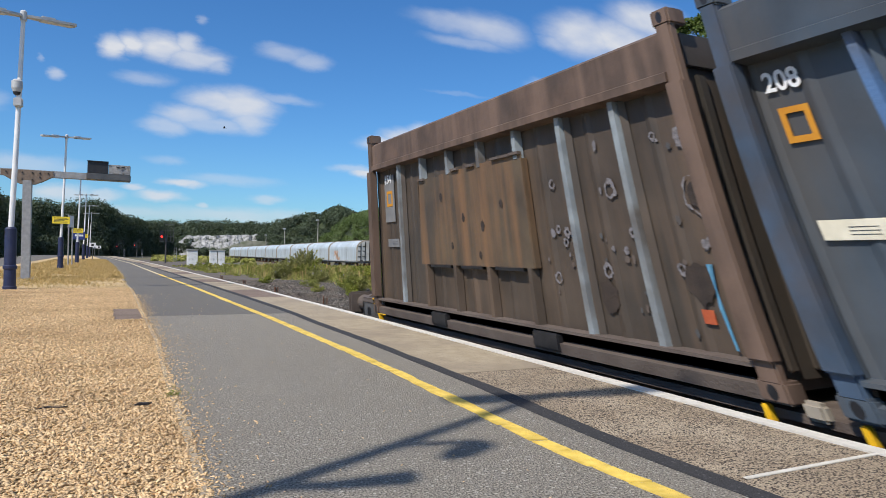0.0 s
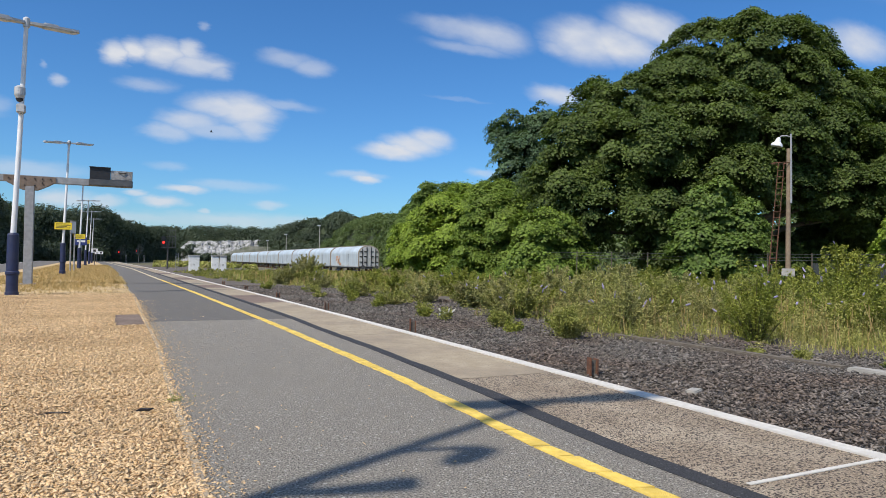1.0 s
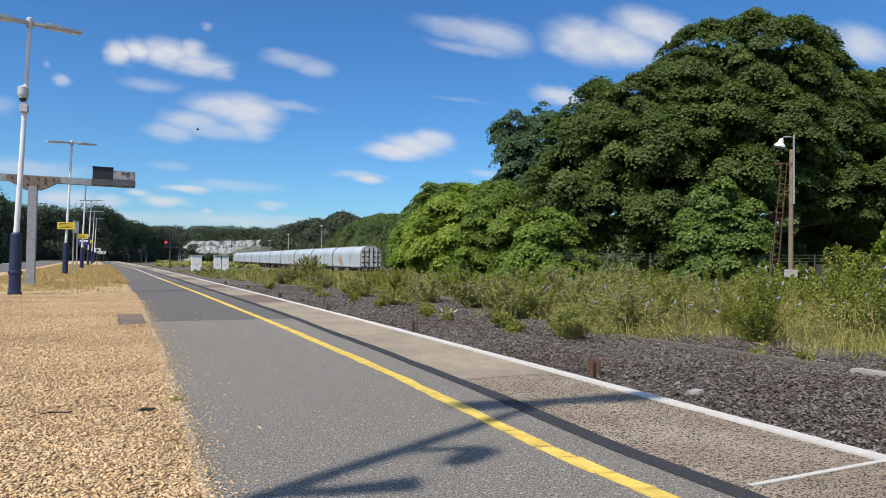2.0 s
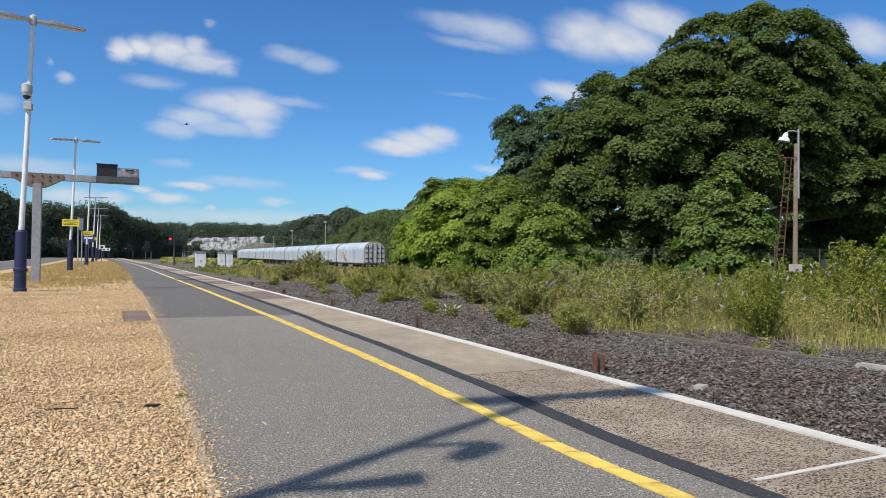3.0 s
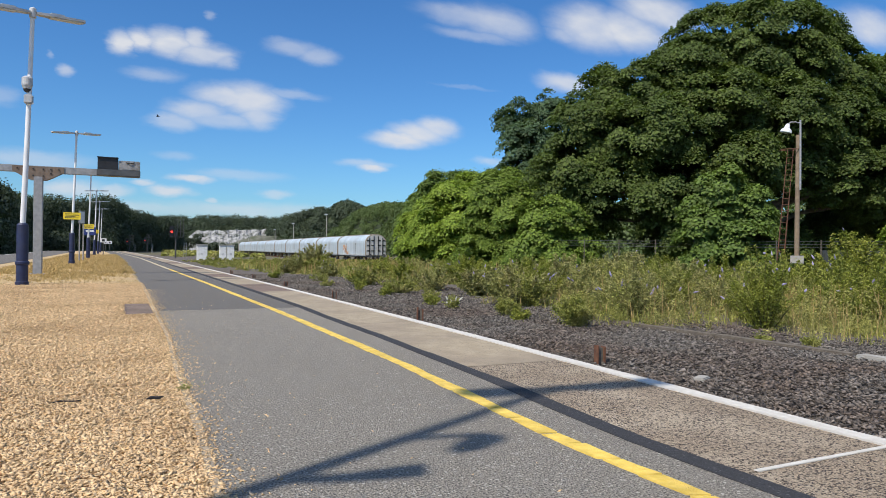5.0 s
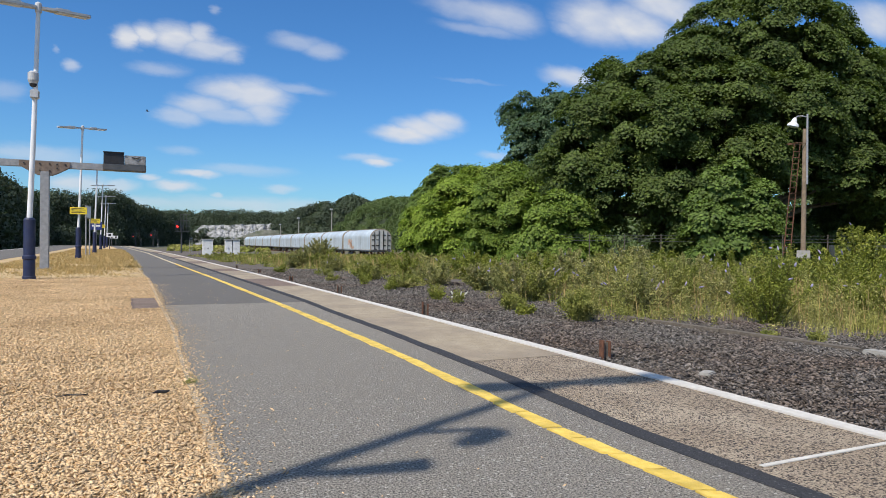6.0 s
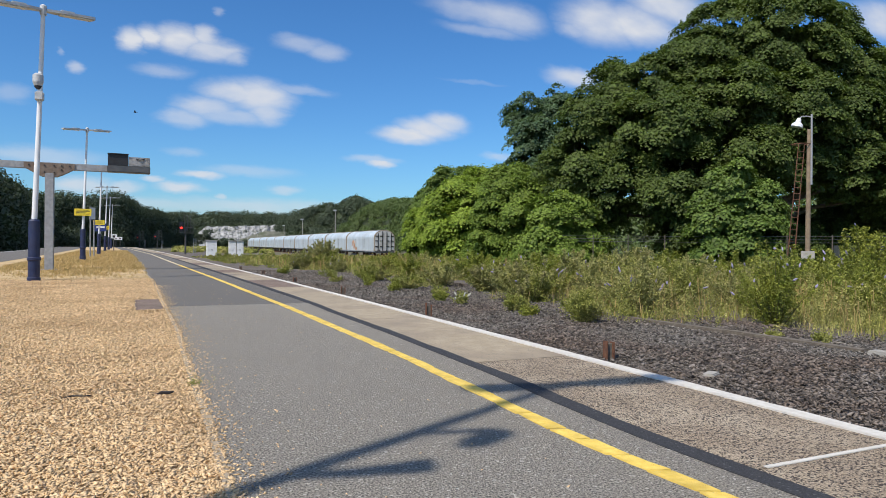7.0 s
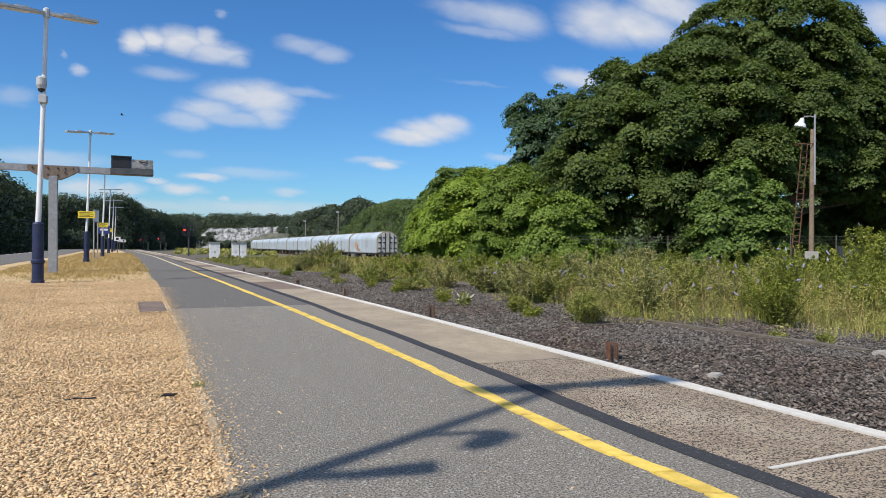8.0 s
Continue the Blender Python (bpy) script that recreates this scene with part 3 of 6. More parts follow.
def tree(name, at, label, lobes, height, pad, per, size, leaf, seed, trunk=0.4, group="trees beside the yard"):
    """A trunk with limbs reaching into crown lobes (x, y, z, r, rz), thatched with leaf pads."""
    rng = np.random.default_rng(seed)
    ob = thing(name, at, label, "tree", group)
    mid = np.mean([l[:2] for l in lobes], axis=0)
    fork = min(height * 0.3, 4.0)
    bm = B()
    tube(bm, [(0, 0, -0.3), (0.1, 0, fork * 0.5), (0.12, 0.06, fork), (mid[0] * 0.5, mid[1] * 0.5, height * 0.62)], [trunk * 1.35, trunk, trunk * 0.85, trunk * 0.2], 10)
    for x, y, z, r, rz in lobes:
        tube(bm, [(0.1, 0.05, min(fork, z * 0.5)), (x * 0.45, y * 0.45, (fork + z) * 0.48), (x, y, z), (x * 1.03, y * 1.03, z + rz * 0.7)], [trunk * 0.45, trunk * 0.28, trunk * 0.14, 0.02], 6)
    part("trunk", bm, "bark", ob)
    v, f = bough_leaves(lobes, pad, per, size, rng)
    # shaded inner leaves
    core = [(x, y, z - 0.1 * rz, min(r, rz) * 0.72) for x, y, z, r, rz in lobes]
    v2, f2 = puff_leaves(core, 900, size * 1.9, rng)
    np_mesh("crown", np.concatenate([v, v2]), np.concatenate([f, f2 + len(v)]), leaf, ob)
    return ob


def round_lobes(seed, rx, height, n, low=0.12):
    """Lobes for a rounded crown of the given half width and height."""
    rng = np.random.default_rng(seed)
    out = []
    for k in range(n):
        h = low + (0.9 - low) * (k + 0.5) / n
        a, prof = k * 2.4 + rng.uniform(-0.4, 0.4), math.sqrt(max(0.05, 1 - (max(0.0, h - 0.38) / 0.60) ** 2))
        r = rx * rng.uniform(0.36, 0.52) * (0.55 + 0.45 * prof)
        out.append((math.cos(a) * (rx * prof - r * 0.8), math.sin(a) * (rx * prof - r * 0.8), height * h, r, r * rng.uniform(0.8, 1.05)))
    out.append((0, 0, height - rx * 0.35, rx * 0.36, rx * 0.35))
    return out


# ---- ground and platform ----
def ground():
    bm = B()
    bmesh.ops.create_grid(bm, x_segments=40, y_segments=40, size=3500)
    for v in bm.verts:
        v.co.z = -1.05
    setting("ground", bm, "soil", "dry soil of the railway yard reaching the horizon", "ground")
    # ballast, gently uneven
    bm = B()
    nx, ny = 46, 260
    grid = [[bm.verts.new((x, y, -0.985 + 0.03 * noise.noise((x * 0.6, y * 0.6, 0)) + 0.015 * noise.noise((x * 2.3, y * 2.3, 4))))
             for x in np.linspace(3.2, 19.0, nx) + bend(y)] for y in np.linspace(-70, 170, ny)]
    for a, b in zip(grid, grid[1:]):
        for k in range(nx - 1):
            bm.faces.new((a[k], a[k + 1], b[k + 1], b[k]))
    setting("trackbed", bm, "ballast", "dark grey ballast of the lifted yard tracks", "ballast")


edge = lambda y: 3.08 + bend(y)
grav_edge = curve_of([-80, 2.3, 3, 5, 6.5, 10, 16, 22, 31, 51, 130], [0.3, 0.32, 0.34, 0.38, 0.43, 0.45, 0.5, 0.44, 0.36, 0.2, -2.0])
seam_in = curve_of([-80, 1.5, 1.8, 2.1, 2.4, 2.7, 2.95, 3.3, 3.7, 4.4, 5.2, 6, 7, 8, 9.5, 13, 30, 51, 130], [1.97, 1.975, 1.965, 1.96, 1.965, 1.985, 2.0, 2.035, 2.065, 2.09, 2.125, 2.155, 2.165, 2.19, 2.25, 2.27, 2.2, 2.0, -0.4])
seam_w = curve_of([-80, 1.6, 3, 5, 13, 130], [0.10, 0.10, 0.11, 0.095, 0.10, 0.11])
seam_out = lambda y: seam_in(y) + seam_w(y)
yellow_x = curve_of([-80, 1.5, 1.8, 2.2, 2.5, 3.0, 3.7, 4.3, 5.5, 6.5, 7.6, 9.2, 12, 16, 21, 31, 51, 130], [1.74, 1.735, 1.73, 1.712, 1.714, 1.735, 1.768, 1.80, 1.822, 1.825, 1.84, 1.845, 1.835, 1.82, 1.76, 1.66, 1.5, -0.75])
FINE = list(np.arange(-80, -2, 6.0)) + list(np.arange(-2, 20, 0.25)) + list(np.arange(20, 132, 2.0))


def jag(f, amp, freq, seed):
    return lambda y: f(y) + amp * noise.noise((y * freq, seed, 0.5)) + amp * 0.5 * noise.noise((y * freq * 3.1, seed, 7.5))


def platform():
    setting("platform", ribbon(B(), lambda y: -8.4 + bend(y), lambda y: edge(y) - 0.06, FINE, -1.0, -0.06), "body", "brick body of the island platform", "platform")
    # asphalt in two ages, met by a straight joint
    near = [y for y in FINE if y < 9.2] + [9.2]
    far = [9.2] + [y for y in FINE if y > 9.2]
    setting("paving_near", ribbon(B(), jag(grav_edge, 0.025, 2.3, 1.0), seam_in, near, -0.06, 0.0), "asphalt", "worn grey asphalt platform surface with pale chippings", "asphalt")
    setting("paving_far", ribbon(B(), jag(grav_edge, 0.03, 2.3, 1.0), seam_in, far, -0.06, -0.003), "asphalt_dark", "darker relaid asphalt platform surface", "asphalt")
    setting("seam", ribbon(B(), jag(seam_in, 0.006, 5, 3.0), jag(seam_out, 0.008, 5, 9.0), FINE, -0.06, 0.004), "seam", "black bitumen seam between asphalt and coping slabs", "seam")
    setting("gravel_bed", ribbon(B(), lambda y: -4.5 + bend(y), lambda y: grav_edge(y) - 0.01, FINE, -0.06, -0.008), "shingle", "bed of golden gravel down the platform's middle", "gravel")
    setting("gravel_kerb", ribbon(B(), lambda y: grav_edge(y) - 0.03, jag(lambda y: grav_edge(y) - 0.004 + 0.03 * max(0.0, noise.noise((y * 1.7, 4.0, 0))), 0.012, 3.5, 12.0), FINE, -0.06, 0.003), "slab_smooth", "thin worn concrete lip beside the gravel", "kerb")
    setting("paving_opposite", ribbon(B(), lambda y: -8.3 + bend(y), lambda y: -4.5 + bend(y), FINE, -0.06, 0.0), "asphalt_dark", "worn grey asphalt of the opposite platform face", "asphalt")
    setting("edge_line", ribbon(B(), jag(lambda y: 2.968 + bend(y), 0.006, 4, 5.0), jag(lambda y: edge(y) - 0.018, 0.008, 3, 6.0), FINE, -0.055, 0.006), "white", "white painted platform edge line", "line")
    b = ribbon(B(), lambda y: -8.3 + bend(y), lambda y: -8.15 + bend(y), FINE, 0.0, 0.006)
    setting("edge_line_opposite", b, "white", "white painted line on the opposite platform edge", "line")
    bm = B()
    box(bm, (2.13, 1.739, 0.0), (2.94, 1.761, 0.004))
    setting("cross_line", bm, "white", "thin white line painted across the coping", "line")
    # drain cover sunk in the gravel
    cover = thing("drain_cover", (0.25, 9.65, -0.025), "worn brown square drain cover set in the gravel", "drain cover")
    part("frame", box(B(), (-0.17, -0.85, 0), (0.17, 0.85, 0.022), 0.006), "slab_brown", cover)
    part("lid", box(B(), (-0.14, -0.80, 0.018), (0.14, 0.80, 0.026), 0.004), "slab_brown", cover, "gritty brown lid")


def coping():
    parent = thing("coping", (0, 0, 0), "row of concrete coping slabs along the platform edge", "coping", kind="structure")
    ys = [-62, -50, -38, -26, -14, -8, -3.2, 1.75, 4.15, 7.0, 10.0, 12.8, 15.5, 17.6, 19.6, 21.7, 24, 27, 30, 33, 36, 39, 43, 47, 52, 58, 64, 72, 80, 90, 100, 112, 130]
    # the slab at 19.6 is browned to paint shade; 12.8 is stained
    kinds = {1.75: "slab_rough", -3.2: "slab_rough", -8: "slab_rough", 12.8: "slab_brown", 19.6: "slab_brown", 27: "slab_brown", 36: "slab_brown", 52: "slab_brown"}
    for a, b in zip(ys, ys[1:]):
        n = max(4, int((b - a) / 0.8))
        bm = ribbon(B(), lambda y: seam_out(y) - 0.02, lambda y: 2.972 + bend(y), list(np.linspace(a + 0.006, b - 0.006, n)), -0.06, -0.002 + 0.003 * noise.noise((a, 0, 0)))
        part("slab", bm, kinds.get(a, "slab_smooth"), parent)


def yellow_line():
    parent = thing("yellow_line", (0, 0, 0), "cracked yellow safety line along the platform", "line", kind="structure")
    rng = random.Random(4)
    y = 0.4
    while y < 26:
        step = rng.uniform(0.17, 0.34) if y < 9 else rng.uniform(0.8, 1.6)
        tilt, gap = rng.uniform(0.015, 0.045), rng.uniform(0.010, 0.026)
        bm = B()
        x0, x1, w = yellow_x(y) + 0.006, yellow_x(y + step) + 0.006, 0.039 + rng.uniform(-0.004, 0.004)
        j = [rng.uniform(-0.007, 0.007) for _ in range(8)]
        xm, ym = (x0 + x1) / 2, y + step / 2
        o = [(x0 - w + j[0], y + tilt), (x0 + j[1], y + tilt * 0.3 + abs(j[2])), (x0 + w + j[3], y), (xm + w + j[4] * 0.6, ym), (x1 + w + j[5], y + step - gap),
             (x1 + j[1], y + step - gap + tilt * 0.3), (x1 - w + j[6], y + step - gap + tilt), (xm - w + j[7] * 0.6, ym + tilt)]
        prism(bm, o, "z", -0.01, 0.006)
        part("paint_segment", bm, "yellow", parent)
        y += step
    for a, b in ((-80, 0.4), (y + 0.01, 131)):
        part("paint_run" if a < 0 else "faded_run", ribbon(B(), lambda y: yellow_x(y) - 0.042, lambda y: yellow_x(y) + 0.042, [a] + [k for k in FINE if a < k < b] + [b], -0.01, 0.006), "yellow" if a < 0 else "yellow_faded", parent)


def octa(centres, radii, rng, flat=1.0):
    """Angular stones: jittered octahedra."""
    n = len(centres)
    base = np.array([(1, 0, 0), (0, 1, 0), (-1, 0, 0), (0, -1, 0), (0, 0, 1), (0, 0, -1)], float)
    v = base[None] * rng.uniform(0.55, 1.25, (n, 6, 1)) + rng.normal(0, 0.16, (n, 6, 3))
    q = rng.normal(size=(n, 3)) * np.array([0.35, 0.35, 0])
    a = rng.uniform(0, 2 * np.pi, n)
    c, s = np.cos(a), np.sin(a)
    x, y = v[:, :, 0].copy() * 1.35, v[:, :, 1].copy() * 0.75
    v[:, :, 0], v[:, :, 1] = x * c[:, None] - y * s[:, None], x * s[:, None] + y * c[:, None]
    v[:, :, 2] = v[:, :, 2] * flat + v[:, :, 0] * q[:, :1] + v[:, :, 1] * q[:, 1:2]
    v = v * radii[:, None, None] + centres[:, None]
    tri = np.array([(0, 1, 4), (1, 2, 4), (2, 3, 4), (3, 0, 4), (1, 0, 5), (2, 1, 5), (3, 2, 5), (0, 3, 5)])
    return v.reshape(-1, 3), (tri[None] + 6 * np.arange(n)[:, None, None]).reshape(-1, 3)


def scatter_stones():
    rng = np.random.default_rng(11)
    # gravel chips, denser towards the near end
    n = 200000
    y = 1.2 + 15.5 * rng.random(n) ** 1.7
    lo = -0.3 - 0.17 * y
    hi = np.array([grav_edge(k) for k in y]) + 0.01 + np.abs(rng.normal(0, 0.03, n)) * (rng.random(n) < 0.2)
    x = lo + (hi - lo) * rng.random(n)
    r = rng.uniform(0.005, 0.0122, n) * (1 + 0.03 * y)
    clear = ~((np.abs(x - 0.25) < 0.16) & (np.abs(y - 9.65) < 0.8))
    x, y, r, n = x[clear], y[clear], r[clear], int(clear.sum())
    c = np.stack([x, y, -0.009 + rng.uniform(0.0, 0.013, n)], 1)
    v, f = octa(c, r, rng, 0.32)
    tagged(np_mesh("gravel", v, f, "chip"), "loose golden gravel chips covering the bed", "gravel", kind="stuff")
    # strays on the asphalt
    n = 2200
    y = rng.uniform(1.6, 14, n)
    x = np.array([grav_edge(k) for k in y]) + rng.exponential(0.075, n)
    far = rng.random(n) < 0.07
    x[far] = rng.uniform(0.4, 1.6, far.sum())
    v, f = octa(np.stack([x, y, np.full(n, 0.004)], 1), rng.uniform(0.003, 0.008, n), rng, 0.55)
    tagged(np_mesh("stray_gravel", v, f, "chip"), "pale stray chips scattered on the asphalt", "gravel", kind="stuff")
    # ballast
    n = 120000
    y = 3.5 + 42 * rng.random(n) ** 1.6
    x = 6.0 + (6.5 + 0.05 * y) * rng.random(n) ** 1.1
    x = x + np.where(y < 9, 1.5 * rng.random(n), 0)
    r = rng.uniform(0.012, 0.036, n) * (1 + 0.01 * y) * np.where(rng.random(n) < 0.04, 1.7, 1.0)
    v, f = octa(np.stack([x, y, -0.935 + rng.uniform(-0.02, 0.03, n) + 0.04 * np.sin(x * 1.1) * np.sin(y * 0.7)], 1), r, rng, 0.45)
    tagged(np_mesh("ballast", v, f, "stone"), "loose dark grey ballast stones", "ballast", kind="stuff")


ground()
platform()


# ---- far distance ----
def hills():
    """Wooded ridges round the valley: each a heaped strip with trees over it."""
    rng = np.random.default_rng(5)

    def ridge(name, label, path, leaf, size, count, depth, seed, crown=5.0):
        # path: (x, y, ground height of crest)
        p = np.array(path, float)
        t = np.linspace(0, 1, 70)
        s = np.concatenate([[0], np.cumsum(np.linalg.norm(np.diff(p[:, :2], axis=0), axis=1))])
        s /= s[-1]
        cx, cy, cz = (np.interp(t, s, p[:, k]) for k in range(3))
        out = np.stack([cx, cy], 1) / np.linalg.norm(np.stack([cx, cy], 1), axis=1)[:, None]
        bm = B()
        prof = [(-1.0, 0.0), (-0.55, 0.35), (-0.2, 0.8), (0.0, 1.0), (0.5, 1.0), (1.2, 0.0)]
        rows = [[bm.verts.new((cx[i] + out[i, 0] * d * depth, cy[i] + out[i, 1] * d * depth, -1.1 + (cz[i] + 1.1) * h)) for d, h in prof] for i in range(len(t))]
        for a, b in zip(rows, rows[1:]):
            for k in range(len(prof) - 1):
                bm.faces.new((a[k], a[k + 1], b[k + 1], b[k]))
        setting(name, bm, "hill", label, "hill")
        rr = np.random.default_rng(seed)
        n = int(count / (110 if size > 1.2 else 240))
        i = rr.random(n)
        d = rr.uniform(-1.0, 0.25, n)
        px, py, pz = np.interp(i, t, cx), np.interp(i, t, cy), np.interp(i, t, cz)
        ox, oy = np.interp(i, t, out[:, 0]), np.interp(i, t, out[:, 1])
        h = np.interp(d, [q[0] for q in prof], [q[1] for q in prof])
        rad = crown * rr.uniform(0.5, 1.15, n)
        z = -1.1 + (pz + 1.1) * h + rad * 0.35
        puffs = np.stack([px + ox * d * depth, py + oy * d * depth, z, rad], 1)
        v, f = puff_leaves(puffs, 110 if size > 1.2 else 240, size, rr, 0.3, -0.3)
        return tagged(np_mesh(name + "_trees", v, f, leaf), "dense far trees covering the hillside", "woodland", kind="stuff")
    ridge("hill_far", "distant wooded ridge behind the chalk pit", [(-60, 600, 16), (20, 560, 17), (60, 520, 18), (115, 520, 18), (175, 520, 21), (240, 520, 32)], "leaf_far", 1.3, 110000, 70, 21, 6)
    ridge("hill_left", "wooded hillside left of the line", [(-60, 40, 15), (-34, 84, 16), (-23, 100, 12.5), (-20, 122, 7.5), (-24, 205, 9.5), (-14, 224, 10.5), (-3.5, 242, 12.8), (2, 284, 10.8), (12, 323, 11.2), (28, 372, 11.2)], "leaf_far", 0.6, 210000, 16, 22, 4)
    ridge("hill_knoll", "dark wooded knoll beside the chalk pit", [(88, 433, 12), (101, 417, 19.5), (113, 400, 21.5), (122, 386, 24.5), (126, 379, 25), (137, 371, 17)], "leaf_far", 1.1, 40000, 40, 23, 5)
    ridge("hill_right", "green scrubby hillside behind the sidings", [(93, 318, 6), (97, 298, 13.5), (95, 276, 15.5), (92, 244, 15.5), (84, 203, 13), (75, 152, 10), (70, 110, 7), (72, 86, 6), (80, 60, 6), (88, 36, 6), (98, 8, 6)], "leaf_hill", 0.62, 150000, 24, 24, 3)
    # chalk face, in ragged buttresses, and the spoil heap before it
    bm = B()
    n, m = 110, 10
    rows = []
    for k in range(n):
        u = k / (n - 1)
        x, top = 37 + 51 * u, 10.6 + 2.2 * u - 40 * max(0, 0.10 - u) + 0.7 * noise.noise((u * 14, 2, 0))
        rows.append([bm.verts.new((x + 0.6 * noise.noise((u * 9, j, 0)), 425 + 2.6 * noise.noise((u * 16, j * 0.35, 3)) + 1.2 * noise.noise((u * 45, j * 0.8, 6)) - (m - 1 - j) * 1.7,
                                   -1.5 + (top + 1.5) * j / (m - 1) + 0.35 * noise.noise((u * 30, j, 8)))) for j in range(m)])
    for a, b in zip(rows, rows[1:]):
        for j in range(m - 1):
            bm.faces.new((a[j], b[j], b[j + 1], a[j + 1]))
    setting("chalk_cliff", bm, "chalk", "white chalk quarry face streaked with scrub", "cliff")
    bm = B()
    rows = []
    for k in range(40):
        u = k / 39
        x = 52 + 52 * u
        top = 8.4 * min(1, u / 0.42) ** 0.8 * (1 - 0.25 * max(0, u - 0.5)) + 0.4 * noise.noise((u * 12, 5, 0))
        rows.append([bm.verts.new((x, 404 + d, -1.3 + (top + 1.3) * h + 0.25 * noise.noise((u * 20, d, 1)))) for d, h in ((-14, 0), (-8, 0.45), (-3, 0.82), (0, 1), (6, 1), (12, 0))])
    for a, b in zip(rows, rows[1:]):
        for j in range(5):
            bm.faces.new((a[j], b[j], b[j + 1], a[j + 1]))
    setting("spoil_heap", bm, "spoil", "grey-green spoil heap before the chalk face", "mound")
    # bushes climbing the foot of the chalk
    rr = np.random.default_rng(33)
    n = 150
    u = rr.uniform(0.04, 0.215, n)
    z = rr.uniform(-1.0, 2.2, n) + np.where(u < 0.105, rr.uniform(0, 6.5, n), 0.0)
    puffs = np.stack([u * 396, np.full(n, 396.0) + rr.uniform(-6, 6, n), z, rr.uniform(0.9, 2.6, n)], 1)
    v, f = puff_leaves(puffs, 120, 0.8, rr, 0.3, -0.4)
    tagged(np_mesh("quarry_scrub", v, f, "leaf_far"), "dark bushes at the foot of the chalk face", "scrub", kind="stuff")
    # low scrub between the tracks and the pit
    rr = np.random.default_rng(31)
    n = 380
    y = rr.uniform(130, 330, n)
    x = rr.uniform(0.055, 0.24, n) * y
    keep = (x < 0.05 * y + 20) | (y > 230)
    puffs = np.stack([x, y, -1.0 + rr.uniform(0, 0.3, n), rr.uniform(0.25, 0.7, n)], 1)[keep]
    v, f = puff_leaves(puffs, 60, 0.7, rr, 0.4, -0.2)
    tagged(np_mesh("scrub", v, f, "weed"), "low green scrub beyond the sidings", "scrub", kind="stuff")


hills()


# ---- trees ----
HIGH_BOUGHS = [
    (2.2, -0.2, 14.9, 4.0, 3.4), (0.3, 1.7, 15.3, 3.2, 2.7), (5.7, -0.3, 15.6, 2.5, 2.7), (7.2, -1.4, 13.7, 2.6, 2.8), (-2.5, 1.4, 13.3, 2.5, 2.4),
    (-5.8, 2.4, 11.8, 2.2, 2.1), (-7.1, 4.0, 11.5, 1.9, 2.1), (-8.7, 3.7, 9.4, 2.1, 2.3), (-6.5, 0.5, 8.7, 3.0, 2.4), (-2.4, -0.9, 10.5, 3.2, 2.6),
    (1.0, -2.4, 10.2, 3.0, 2.6), (5.6, -2.9, 9.8, 2.8, 2.6), (10.6, -1.9, 11.7, 2.2, 3.2), (-10.0, 3.7, 6.8, 2.2, 1.9), (-8.4, 1.3, 5.6, 2.3, 1.7),
]
LOW_BOUGHS = [
    (-6.0, -0.9, 5.5, 2.6, 1.9), (-3.0, -2.2, 6.9, 2.9, 2.0), (2.1, -2.4, 6.8, 2.3, 1.5), (6.1, -3.7, 6.4, 2.7, 1.6), (-9.9, 3.1, 3.9, 2.0, 1.6),
    (-5.0, -0.8, 2.9, 2.2, 1.5), (9.5, -6.0, 8.6, 2.6, 2.2), (10.5, -3.0, 5.5, 2.6, 2.0), (1.5, 4.0, 12.0, 4.0, 3.6), (6.0, 3.0, 11.0, 4.0, 3.6),
    (-4.5, 4.0, 8.0, 3.4, 3.0), (2.0, 5.0, 5.5, 4.2, 3.4), (-2.0, 1.0, 2.0, 2.4, 1.5), (3.5, 1.0, 2.2, 3.2, 1.8), (8.0, 0.5, 2.4, 3.0, 1.9),
]


